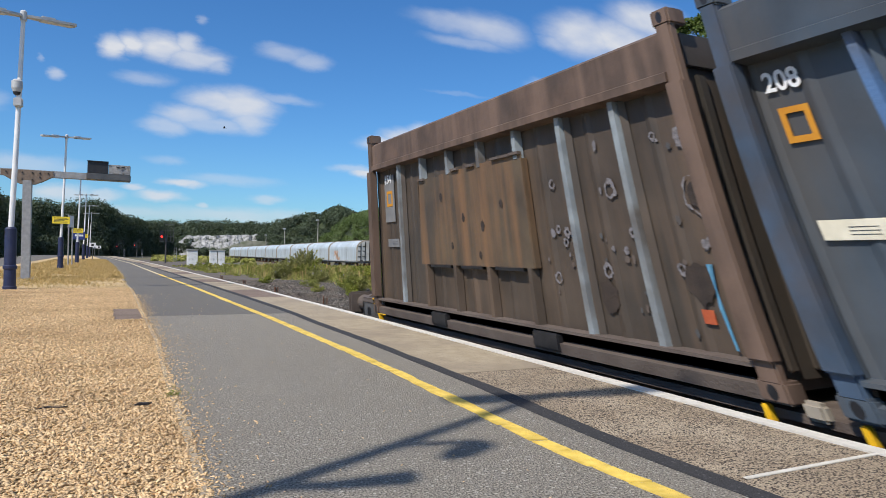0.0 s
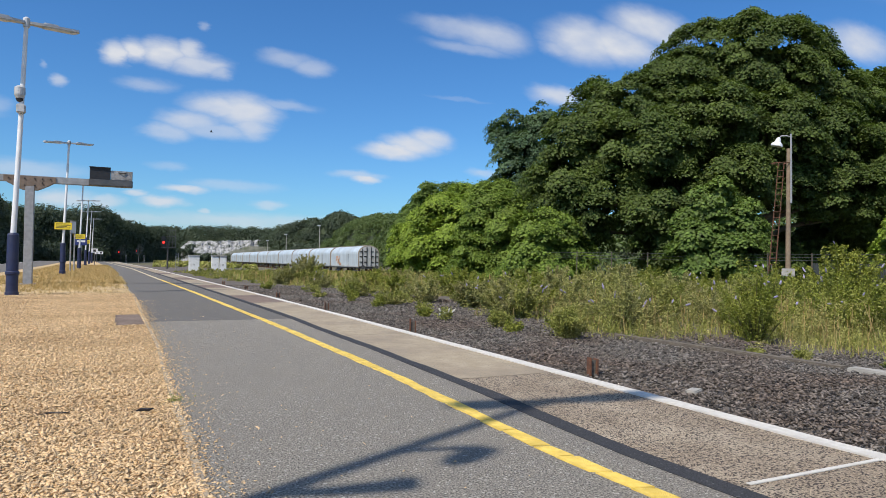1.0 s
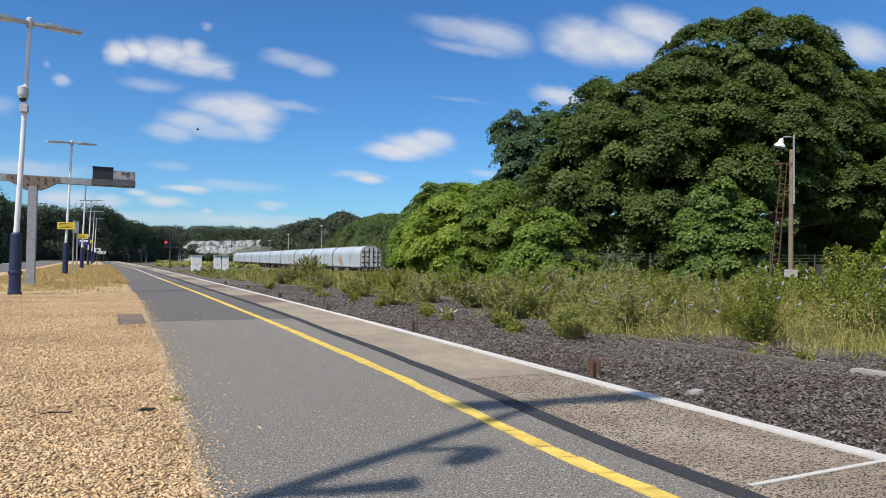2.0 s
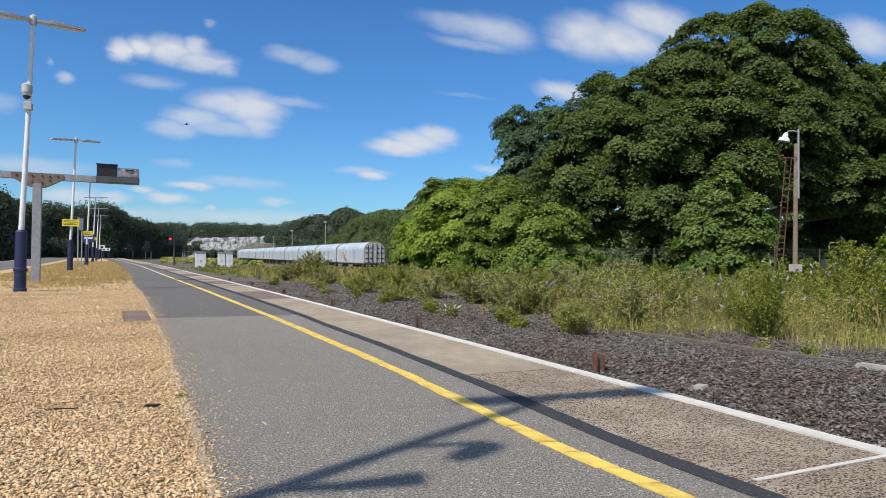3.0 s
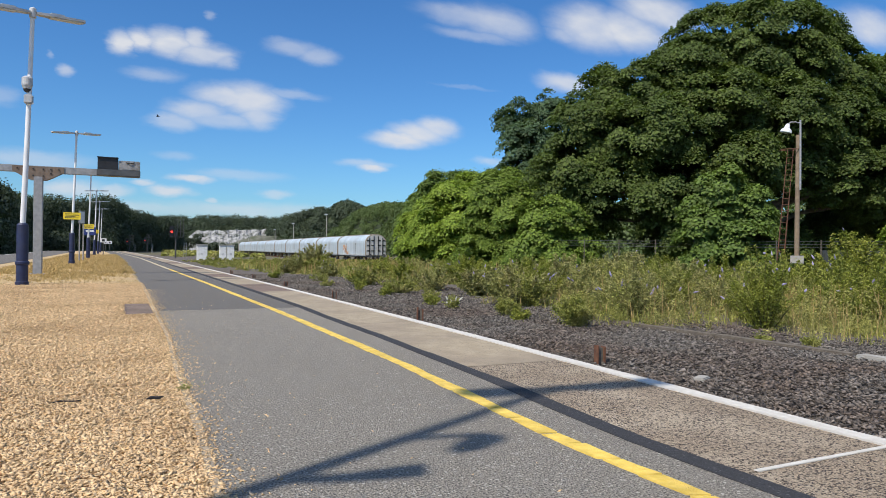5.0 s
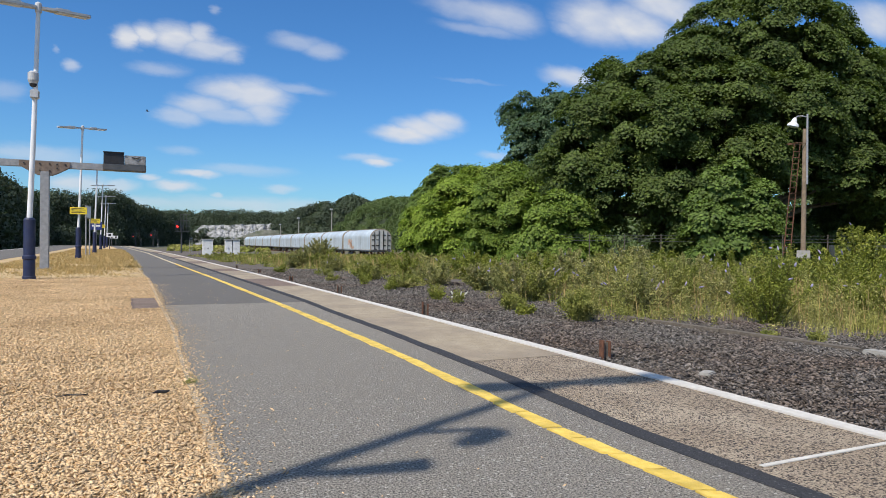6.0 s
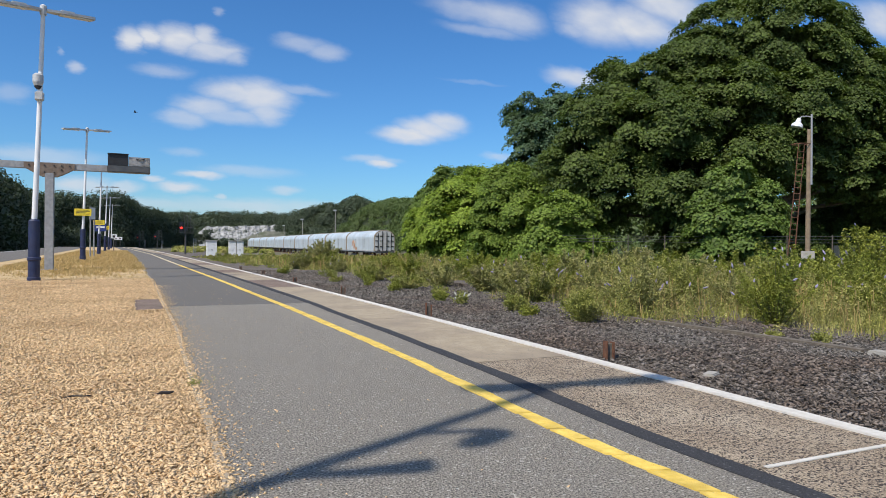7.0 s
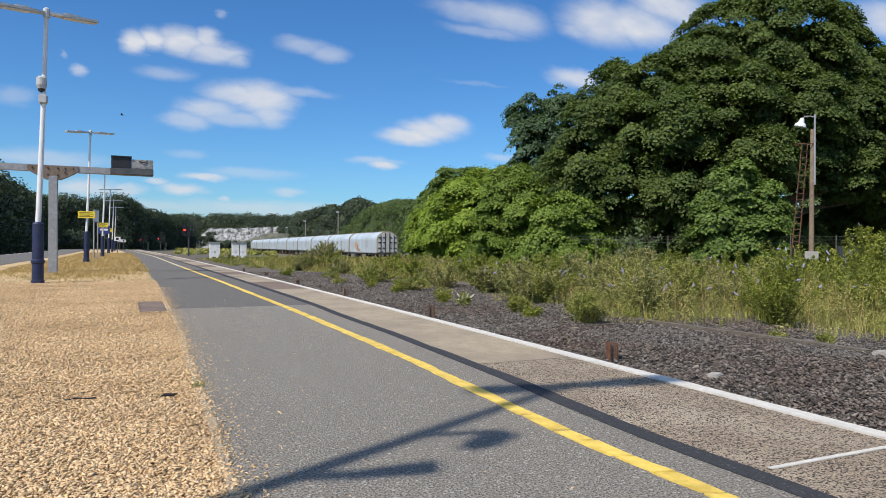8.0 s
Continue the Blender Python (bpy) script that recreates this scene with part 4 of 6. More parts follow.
def trees():
    tree("sycamore_tree", (35.6, 31.3, -1.0), "broad dark green sycamore beside a lamp pole", HIGH_BOUGHS + LOW_BOUGHS, 18.5, 0.78, 420, 0.175, "leaf_tree", 41, 0.55)
    tree("sycamore_tree", (54.0, 31.5, -1.0), "tall dark green sycamore behind a yard fence", round_lobes(142, 7.0, 16.5, 18), 16.5, 1.2, 480, 0.30, "leaf_tree", 42, 0.45)
    tree("ash_tree", (31.6, 48.2, -1.0), "tall feathery ash tree behind the scrub", [
        (-1.5, 0.7, 12.8, 1.3, 1.9), (1.1, 0.1, 13.8, 1.6, 1.7), (-1.2, -0.5, 10.4, 2.0, 2.0), (1.3, -0.6, 10.6, 2.0, 2.5), (-1.6, -0.4, 7.8, 2.2, 2.0), (1.2, 0.2, 7.0, 2.2, 2.0), (0.2, 0.8, 4.0, 2.4, 2.2)],
        14.5, 0.75, 260, 0.20, "leaf_ash", 44, 0.3)
    tree("young_tree", (24.8, 41.5, -1.0), "mid green leafy tree at the wood's edge", round_lobes(145, 3.2, 7.3, 13, 0.06), 7.3, 0.75, 420, 0.17, "leaf_young", 45, 0.2)
    tree("young_tree", (25.2, 50.0, -1.0), "bright green young tree in the sun", round_lobes(146, 3.2, 7.6, 13, 0.06), 7.6, 0.75, 400, 0.19, "leaf_bright", 46, 0.2)
    tree("young_tree", (29.0, 54.0, -1.0), "yellow-green young tree before a tall ash", round_lobes(153, 3.0, 8.6, 13, 0.06), 8.6, 0.75, 400, 0.19, "leaf_bright", 53, 0.2)
    tree("young_tree", (30.4, 63.0, -1.0), "mid green tree with a pointed crown", round_lobes(147, 3.6, 9.8, 14, 0.06), 9.8, 0.9, 380, 0.22, "leaf_mid", 47, 0.25)
    tree("young_tree", (26.6, 60.0, -1.0), "bright green rounded tree by the sidings", round_lobes(148, 2.4, 6.2, 11, 0.06), 6.2, 0.7, 380, 0.2, "leaf_bright", 48, 0.2)
    tree("young_tree", (36.2, 78.0, -1.0), "mid green tree beyond the sidings", round_lobes(149, 4.4, 9.6, 15, 0.06), 9.6, 1.1, 380, 0.28, "leaf_mid", 49, 0.25)
    tree("young_tree", (40.0, 72.0, -1.0), "mid green tree behind brighter young trees", round_lobes(154, 4.6, 10.5, 15, 0.06), 10.5, 1.1, 380, 0.28, "leaf_mid", 54, 0.25)
    tree("maple_tree", (27.6, 25.4, -1.0), "leafy green maple in front of a larger tree", [
        (0.4, 0.3, 4.6, 1.2, 1.2), (1.9, -0.4, 3.8, 1.2, 1.4), (-0.5, 0.1, 2.9, 1.3, 1.2), (0.7, -1.0, 2.3, 1.5, 1.0), (0.9, 0.0, 5.6, 0.75, 0.7), (1.8, -0.6, 1.6, 1.4, 1.0), (-0.8, 0, 1.4, 1.1, 0.9)],
        6.3, 0.55, 300, 0.19, "leaf_mid", 50, 0.18)
    tree("maple_tree", (23.5, 33.5, -1.0), "low green maple beside dense scrub", round_lobes(151, 2.6, 5.0, 11, 0.08), 5.0, 0.65, 330, 0.17, "leaf_young", 51, 0.18)
    tree("maple_tree", (34.5, 17.6, -1.0), "leafy bright green bush tree beside a fence", round_lobes(152, 3.0, 4.6, 12, 0.08), 4.6, 0.7, 330, 0.19, "leaf_bright", 52, 0.15)


trees()


# ---- the passing train ----
def lettering(name, text, size, m, mat, parent, depth=0.002):
    cu = bpy.data.curves.new(name, "FONT")
    cu.body, cu.size, cu.extrude, cu.offset, cu.align_x, cu.align_y = text, size, depth, 0.0035, "CENTER", "CENTER"
    tmp = bpy.data.objects.new(name, cu)
    me = bpy.data.meshes.new_from_object(tmp)
    bpy.data.objects.remove(tmp)
    me.transform(m)
    return link_mesh(name, me, mat, parent)


def on_side(x, y, z):
    """Pose of a drawing on a side that faces -x: its right is -y, its up is z."""
    return Matrix(((0, 0, -1, x), (-1, 0, 0, y), (0, 1, 0, z), (0, 0, 0, 1)))


def blotch(bm, y, z, r, x, rng, hole=0.0, squash=1.0):
    """A flake of chipped paint: a ragged thin disc or ring standing on the panel."""
    n = 18
    outer, inner = [], []
    dy, dz = rng.uniform(-0.2, 0.2) * r, rng.uniform(-0.2, 0.2) * r
    for k in range(n):
        a = 2 * math.pi * k / n
        q = r * rng.uniform(0.78, 1.12)
        outer.append(bm.verts.new((x - 0.002, y + math.cos(a) * q, z + math.sin(a) * q * squash)))
        if hole:
            inner.append(bm.verts.new((x - 0.0015, dy + y + math.cos(a) * r * hole * rng.uniform(0.8, 1.5), dz + z + math.sin(a) * r * hole * squash * rng.uniform(0.8, 1.5))))
    if hole:
        for k in range(n):
            bm.faces.new((outer[k], outer[(k + 1) % n], inner[(k + 1) % n], inner[k]))
    else:
        bm.faces.new(outer)
    return bm


def container(name, label, y0, side, rail, rib, number, seed, patched):
    L, W, H = 6.13, 1.22, 2.38
    rng = random.Random(seed)
    ob = thing(name, (4.55, y0, 0.02), label, "container", "containers on the train")
    for y in (-0.07, -L + 0.07):
        for s in (-1, 1):
            bm = B()
            box(bm, (s * W - 0.07 * (s > 0) - 0.0 * (s < 0), y - 0.07, 0.1), (s * W + 0.07 * (s < 0), y + 0.07, H + 0.01), 0.012)
            box(bm, (s * (W - 0.02) - 0.05, y - 0.078, 0.22), (s * (W - 0.02) + 0.05 * (s < 0), y + 0.078, H - 0.42), 0.01)
            part("corner_post", bm, rail if rail != "bluegrey" else "post_blue", ob)
            for z in (0.0, H - 0.01):
                bm = B()
                box(bm, (s * (W + 0.006) - 0.16 * (s > 0), y - 0.089, z), (s * (W + 0.006) + 0.16 * (s < 0), y + 0.089, z + 0.122), 0.014)
                cast = part("corner_casting", bm, rail, ob)
                # black disc on the casting's face, painting the shade inside its hole
                bm = B()
                o = [(y + 0.03 * math.cos(a), z + 0.06 + 0.042 * math.sin(a)) for a in (2 * math.pi * k / 12 for k in range(12))]
                xx = s * (W + 0.008)
                prism(bm, o, "x", min(xx, xx - 0.01 * s), max(xx, xx - 0.01 * s))
                part("casting_hole", bm, "black", cast)
    for s in (-1, 1):
        bm = B()
        prism(bm, [(s * (W - 0.015), 2.05), (s * (W - 0.015), 2.325), (s * (W - 0.05), 2.355), (s * (W - 0.16), 2.33), (s * (W - 0.13), 2.02)], "y", -L + 0.14, -0.14)
        prism(bm, [(s * (W + 0.008), 1.975), (s * (W + 0.008), 2.04), (s * (W - 0.02), 2.055), (s * (W - 0.13), 2.05), (s * (W - 0.13), 1.965)], "y", -L + 0.14, -0.14)
        part("top_rail", bm, rail, ob)
        # side sheet with shallow swages
        bm = B()
        prof = []
        y = -0.14
        while y > -L + 0.15:
            prof += [(y, 0.0), (y - 0.05, 0.012), (y - 0.30, 0.012), (y - 0.35, 0.0)]
            y -= 0.365
        prof = [p for p in prof if p[0] > -L + 0.14] + [(-L + 0.14, 0.0)]
        a = [bm.verts.new((s * (W - 0.115 - d), y, 0.19)) for y, d in prof]
        b = [bm.verts.new((s * (W - 0.115 - d), y, 2.02)) for y, d in prof]
        a2 = [bm.verts.new((s * (W - 0.16), y, 0.19)) for y, d in prof]
        b2 = [bm.verts.new((s * (W - 0.16), y, 2.02)) for y, d in prof]
        for k in range(len(prof) - 1):
            bm.faces.new((a[k], a[k + 1], b[k + 1], b[k])), bm.faces.new((a2[k], b2[k], b2[k + 1], a2[k + 1]))
            bm.faces.new((b[k], b[k + 1], b2[k + 1], b2[k]))
        bmesh.ops.recalc_face_normals(bm, faces=bm.faces)
        part("side_panel", bm, side, ob)
        for k in range(7):
            yc = (-0.96 if patched else -0.88) - 0.722 * k
            if patched and s < 0 and k in (1, 2, 3, 4):
                spans = [(1.70, 1.97), (0.19, 0.69)]
            else:
                spans = [(0.19, 1.97)]
            for z0, z1 in spans:
                bm = B()
                o = [(s * (W - 0.118), yc - 0.045), (s * (W - 0.045), yc - 0.03), (s * (W - 0.045), yc + 0.03), (s * (W - 0.118), yc + 0.045)]
                prism(bm, o, "z", z0, z1)
                dull = patched and z1 < 1
                part("rib", bm, side if dull else rib, ob)
                if z1 - z0 > 1:
                    bm = B()
                    o = [(s * (W - 0.113), yc - 0.10), (s * (W - 0.105), yc - 0.085), (s * (W - 0.07), yc - 0.062), (s * (W - 0.10), yc - 0.088)]
                    prism(bm, o, "z", z0, z1)
                    part("weld_edge", bm, side, ob)
        # bottom rail: a channel with lips
        bm = B()
        prism(bm, [(s * (W - 0.012), 0.175), (s * (W - 0.012), 0.20), (s * (W - 0.15), 0.21), (s * (W - 0.15), 0.03), (s * (W - 0.02), 0.0), (s * (W - 0.01), 0.085), (s * (W - 0.10), 0.10), (s * (W - 0.10), 0.17)], "y", -L + 0.14, -0.14)
        part("bottom_rail", bm, "wagon_brown" if patched else side, ob)
        # solid black boxes stand in for the shade inside the fork pockets
        for yc in (-2.0, -4.0):
            part("fork_pocket", box(B(), (s * W - 0.06 * (s > 0) - 0.004 * (s < 0), yc - 0.18, 0.02), (s * W + 0.06 * (s < 0) + 0.004 * (s > 0), yc + 0.18, 0.16), 0.01), "black", ob)
    for y in (-0.10, -L + 0.10):
        bm = B()
        box(bm, (-W + 0.1, y - 0.03, 0.1), (W - 0.1, y + 0.03, H - 0.3), 0.005)
        end = part("end_wall", bm, side, ob)
        for x in np.arange(-1.0, 1.01, 0.25):
            part("stiffener", box(B(), (x - 0.04, y - 0.06, 0.15), (x + 0.04, y + 0.06, H - 0.35), 0.01), side, end)
        part("end_rail", box(B(), (-W + 0.1, y - 0.06, H - 0.3), (W - 0.1, y + 0.06, H - 0.05), 0.01), side, end)
    part("floor_plate", box(B(), (-W + 0.1, -L + 0.1, 0.04), (W - 0.1, -0.1, 0.16)), "wagon_brown", ob)
    # markings
    f = -W + 0.113
    shift = 0.0 if patched else 0.15
    if patched:
        part("marking_panel", box(B(), (f - 0.006, -0.66, 1.24), (f, -0.32, 1.88)), "grey_mark", ob)
    lettering("number", number, 0.17, on_side(f - 0.005 if not patched else f - 0.009, -0.46 + shift * 0.8, 1.82), "sign_white", ob)
    bm = B()
    for lo, hi in (((-0.60, 1.45), (-0.40, 1.488)), ((-0.60, 1.625), (-0.40, 1.663)), ((-0.60, 1.488), (-0.562, 1.625)), ((-0.438, 1.488), (-0.40, 1.625))):
        box(bm, (f - (0.009 if patched else 0.004), lo[0] + shift, lo[1]), (f - (0.006 if patched else 0.0), hi[0] + shift, hi[1]))
    part("square_mark", bm, "orange", ob)
    plate = part("plate", box(B(), (f - 0.009, -0.76 + shift, 0.90), (f - 0.001, -0.38 + shift, 1.01), 0.002), "cream" if not patched else "grey_mark", ob)
    bm = B()
    for k in range(3):
        box(bm, (f - 0.011, -0.70 + shift, 0.928 + 0.02 * k), (f - 0.009, -0.54 + shift, 0.932 + 0.02 * k))
    part("plate_print", bm, "wagon_grey", plate)
    if patched:
        # welded repair plate standing over the ribs, with a torn upper edge
        bm = B()
        n = 26
        top = [(-1.62 - 2.32 * k / n, 1.70 + 0.05 * k / n + rng.uniform(-0.012, 0.012)) for k in range(n + 1)]
        o = [(-1.55, 0.69)] + top + [(-3.92, 0.69)]
        prism(bm, o, "x", -W + 0.050, -W + 0.062)
        part("repair_plate", bm, "patch_plate", ob, "rust-streaked welded repair plate")
        for y in (-3.93, -1.56):
            part("plate_return", box(B(), (-W + 0.054, y - 0.012, 0.69), (-W + 0.118, y + 0.012, 1.70), 0.004), "patch_plate" if y < -2 else "brown", ob)
        for a, b in zip(top[::2], top[2::2]):
            if rng.random() < 0.7:
                zz = (a[1] + b[1]) / 2
                part("torn_edge", box(B(), (-W + 0.022, b[0], zz - 0.012), (-W + 0.05, a[0] - 0.01, zz + 0.014)), "wagon_brown", ob)
        # black bars paint the dark shadow in the slots below the plate
        for lo, hi in ((-2.30, -1.80), (-3.0, -2.55), (-3.75, -3.25)):
            part("plate_slot", box(B(), (-W + 0.05, lo, 0.66), (-W + 0.09, hi, 0.70)), "black", ob)
        spots = [(-5.90, 1.21, 0.17, 0.72), (-5.90, 1.21, 0.125, 0.0), (-5.90, 1.62, 0.12, 0.45), (-5.05, 1.32, 0.10, 0.5), (-4.30, 1.03, 0.05, 0.4), (-4.42, 1.0, 0.06, 0.3), (-4.38, 0.92, 0.05, 0.4), (-4.22, 1.0, 0.05, 0.0),
                 (-4.30, 1.42, 0.06, 0.5), (-4.85, 0.70, 0.08, 0.45), (-5.85, 0.89, 0.045, 0.0), (-5.98, 0.90, 0.05, 0.3), (-5.92, 1.02, 0.06, 0.35), (-5.2, 0.98, 0.05, 0.4), (-4.2, 0.62, 0.07, 0.5),
                 (-5.6, 0.72, 0.06, 0.4), (-4.55, 0.33, 0.06, 0.5), (-5.1, 0.85, 0.04, 0.0), (-5.62, 1.66, 0.05, 0.4)]
        for y, z, r, hole in spots:
            if y < -5.95:
                y = -5.9
            part("paint_chip", blotch(B(), y + 0.02, z, r * 0.72, f - 0.002, rng, hole, 1.15), "bare" if hole or r < 0.06 else "scar", ob)
        for k in range(30):
            y, z = rng.uniform(-5.85, -4.05), rng.uniform(0.28, 1.75)
            if min(abs(y + 0.96 + 0.722 * q) for q in range(7)) > 0.1:
                part("paint_chip", blotch(B(), y, z, rng.uniform(0.008, 0.026), f - 0.002, rng, 0, rng.uniform(0.8, 2.2)), rng.choice(("bare", "wagon_brown", "wagon_grey")), ob)
        for y, z, r in ((-4.79, 0.50, 0.10), (-5.70, 0.64, 0.11), (-2.2, 1.45, 0.04), (-2.7, 1.2, 0.035), (-3.1, 1.1, 0.04), (-3.0, 0.8, 0.03), (-2.4, 0.9, 0.03), (-3.5, 1.3, 0.035)):
            part("rust_hole", blotch(B(), y, z, r, f - 0.002 if y < -4 else -W + 0.048, rng, 0, 1.4), "scar", ob)
        part("red_mark", box(B(), (f - 0.006, -5.74, 0.38), (f - 0.001, -5.645, 0.47), 0.001), "red_mark", ob)
        bm = B()
        tube(bm, [(f - 0.012, -5.82, 0.76), (f - 0.012, -5.815, 0.5), (f - 0.012, -5.84, 0.24)], [0.022, 0.013, 0.008], 8)
        part("spray_streak", bm, "sky_blue", ob)
    else:
        part("yellow_flap", box(B(), (f - 0.008, -0.74, 0.52), (f - 0.001, -0.45, 0.64), 0.002), "cream", ob)
    # soil load heaped inside, below the rim
    bm = B()
    nx, ny = 8, 18
    g = [[bm.verts.new((x, y, 1.75 + 0.12 * noise.noise((x * 2, y * 2, seed)) - 0.08 * abs(x))) for x in np.linspace(-W + 0.17, W - 0.17, nx)] for y in np.linspace(-L + 0.15, -0.15, ny)]
    for a, b in zip(g, g[1:]):
        for k in range(nx - 1):
            bm.faces.new((a[k], a[k + 1], b[k + 1], b[k]))
    part("load", bm, "soil", ob, "dry brown soil load")
    return ob


def flat_wagon(y0):
    ob = thing("flat_wagon", (4.55, y0, 0.0), "dark grey bogie flat wagon with yellow end stripes", "wagon")
    L = 12.45
    for end, s in ((0.0, 1), (-L, -1)):
        def yy(d):
            return end + s * d
        part("end_deck", box(B(), (-1.06, min(yy(0.06), yy(0.92)), 0.10), (1.06, max(yy(0.06), yy(0.92)), 0.175), 0.01), "wagon_brown", ob)
        for k in (-1, 1):
            bm = B()
            o = [(yy(0.92), 0.17), (yy(0.30), 0.17), (yy(0.06), -0.14), (yy(0.06), -0.42), (yy(0.80), -0.42), (yy(0.92), -0.25)]
            prism(bm, o, "x", min(k * 1.05, k * 1.02), max(k * 1.05, k * 1.02))
            plate = part("side_plate", bm, "wagon_grey", ob)
            # no opening is cut: a black piece paints the lifting hole's shade
            bm = B()
            o = [(yy(0.66 + 0.075 * math.copysign(abs(math.cos(a)) ** 0.6, math.cos(a))), -0.02 + 0.055 * math.copysign(abs(math.sin(a)) ** 0.6, math.sin(a))) for a in (2 * math.pi * q / 16 for q in range(16))]
            prism(bm, o, "x", min(k * 1.054, k * 1.03), max(k * 1.054, k * 1.03))
            part("lifting_hole", bm, "black", plate)
            bm = B()
            o = [(yy(0.66 + 0.115 * math.cos(a)), -0.02 + 0.09 * math.sin(a)) for a in (2 * math.pi * q / 16 for q in range(16))]
            prism(bm, o, "x", min(k * 1.052, k * 1.03), max(k * 1.052, k * 1.03))
            part("hole_rim", bm, "wagon_grey", plate)
            bm = B()
            o = [(yy(0.50), 0.182), (yy(0.30), 0.182), (yy(0.05), -0.14), (yy(0.05), -0.40), (yy(0.17), -0.40), (yy(0.19), -0.14)]
            prism(bm, o, "x", min(k * 1.06, k * 1.0), max(k * 1.06, k * 1.0))
            part("end_stripe", bm, "wagon_yellow", ob)
            buf = part("buffer", tube(B(), [(k * 0.87, yy(0.9), 0.06), (k * 0.87, yy(1.0), 0.06), (k * 0.87, yy(1.02), 0.06), (k * 0.87, yy(1.34), 0.06)], [0.15, 0.15, 0.125, 0.125], 20), "wagon_brown", ob, smooth=False)
            part("buffer_head", box(B(), (k * 0.87 - 0.25, min(yy(1.34), yy(1.40)), -0.11), (k * 0.87 + 0.25, max(yy(1.34), yy(1.40)), 0.23), 0.028), "wagon_brown", buf)
        part("headstock", box(B(), (-1.05, min(yy(0.86), yy(0.94)), -0.28), (1.05, max(yy(0.86), yy(0.94)), 0.17), 0.015), "wagon_grey", ob)
        part("lamp_bracket", box(B(), (0.28, min(yy(0.5), yy(0.58)), 0.17), (0.36, max(yy(0.5), yy(0.58)), 0.42), 0.02), "cream", ob, "cream tail lamp bracket")
        yb = yy(-1.6)
        for k in (-1, 1):
            bm = B()
            prism(bm, [(yb - 1.25, -0.5), (yb - 1.1, -0.28), (yb - 0.4, -0.28), (yb - 0.25, -0.42), (yb + 0.25, -0.42), (yb + 0.4, -0.28), (yb + 1.1, -0.28), (yb + 1.25, -0.5), (yb + 0.8, -0.62), (yb - 0.8, -0.62)], "x", min(k * 1.0, k * 0.92), max(k * 1.0, k * 0.92))
            part("bogie_frame", bm, "wagon_brown", ob)
            for d in (-0.9, 0.9):
                w = tube(B(), [(k * 0.685, yb + d, -0.455), (k * 0.70, yb + d, -0.455), (k * 0.715, yb + d, -0.455), (k * 0.82, yb + d, -0.455)], [0.42, 0.445, 0.42, 0.41], 28)
                part("wheel", w, "rail", ob)
    for k in (-1, 1):
        bm = B()
        prism(bm, [(k * 1.10, -0.36), (k * 1.10, -0.30), (k * 1.02, -0.29), (k * 1.02, -0.08), (k * 1.14, -0.07), (k * 1.14, -0.02), (k * 0.9, -0.01), (k * 0.9, -0.36)], "y", -L + 0.05, -0.05)
        part("solebar", bm, "wagon_brown", ob)
        for y in (-0.12, -5.95, -6.46, -L + 0.12):
            part("twist_lock", box(B(), (k * 1.17 - 0.03, y - 0.018, -0.10), (k * 1.17 + 0.03, y + 0.018, 0.0), 0.008), "wagon_yellow", ob, "yellow twist lock")
    for k in (-1, 1):
        part("spigot_boss", box(B(), (k * 1.15 - 0.04, -6.29, -0.04), (k * 1.15 + 0.04, -6.17, 0.06), 0.02), "van_roof", ob, "dirty tan spigot boss")
    part("deck", box(B(), (-0.9, -L + 0.06, -0.12), (0.9, -0.06, -0.02)), "wagon_brown", ob)
    return ob


TRAIN = [
    (container("freight_container", "grimy brown steel freight container with rust-streaked repair plate", 8.97, "brown", "brown_rail", "rib", "154", 3, True), 8.97, 0.02),
    (container("freight_container", "dirty blue-grey steel freight container with blue ribs", 2.55, "bluegrey", "bluegrey", "blue", "208", 5, False), 2.55, 0.02),
    (flat_wagon(8.97), 8.97, 0.0),
]


def track():
    for x in (3.83, 5.27):
        ys = [-90] + list(np.arange(-60, 400, 10.0))
        bm = B()
        ribbon(bm, lambda y: x - 0.035 + bend(y), lambda y: x + 0.035 + bend(y), ys, -0.92, -0.90)
        ribbon(bm, lambda y: x - 0.01 + bend(y), lambda y: x + 0.01 + bend(y), ys, -1.02, -0.92)
        ribbon(bm, lambda y: x - 0.07 + bend(y), lambda y: x + 0.07 + bend(y), ys, -1.05, -1.03)
        tagged(part("rail", bm, "rail"), "brown steel running rail beside the platform", "rail", "running rails", "structure")
    bm = B()
    for y in np.arange(-60, 390, 0.75):
        box(bm, (3.25 + bend(y), y - 0.12, -1.12), (5.85 + bend(y), y + 0.12, -0.985))
    tagged(part("sleepers", bm, "concrete"), "grey concrete sleepers under the running rails", "sleeper", kind="stuff")


track()


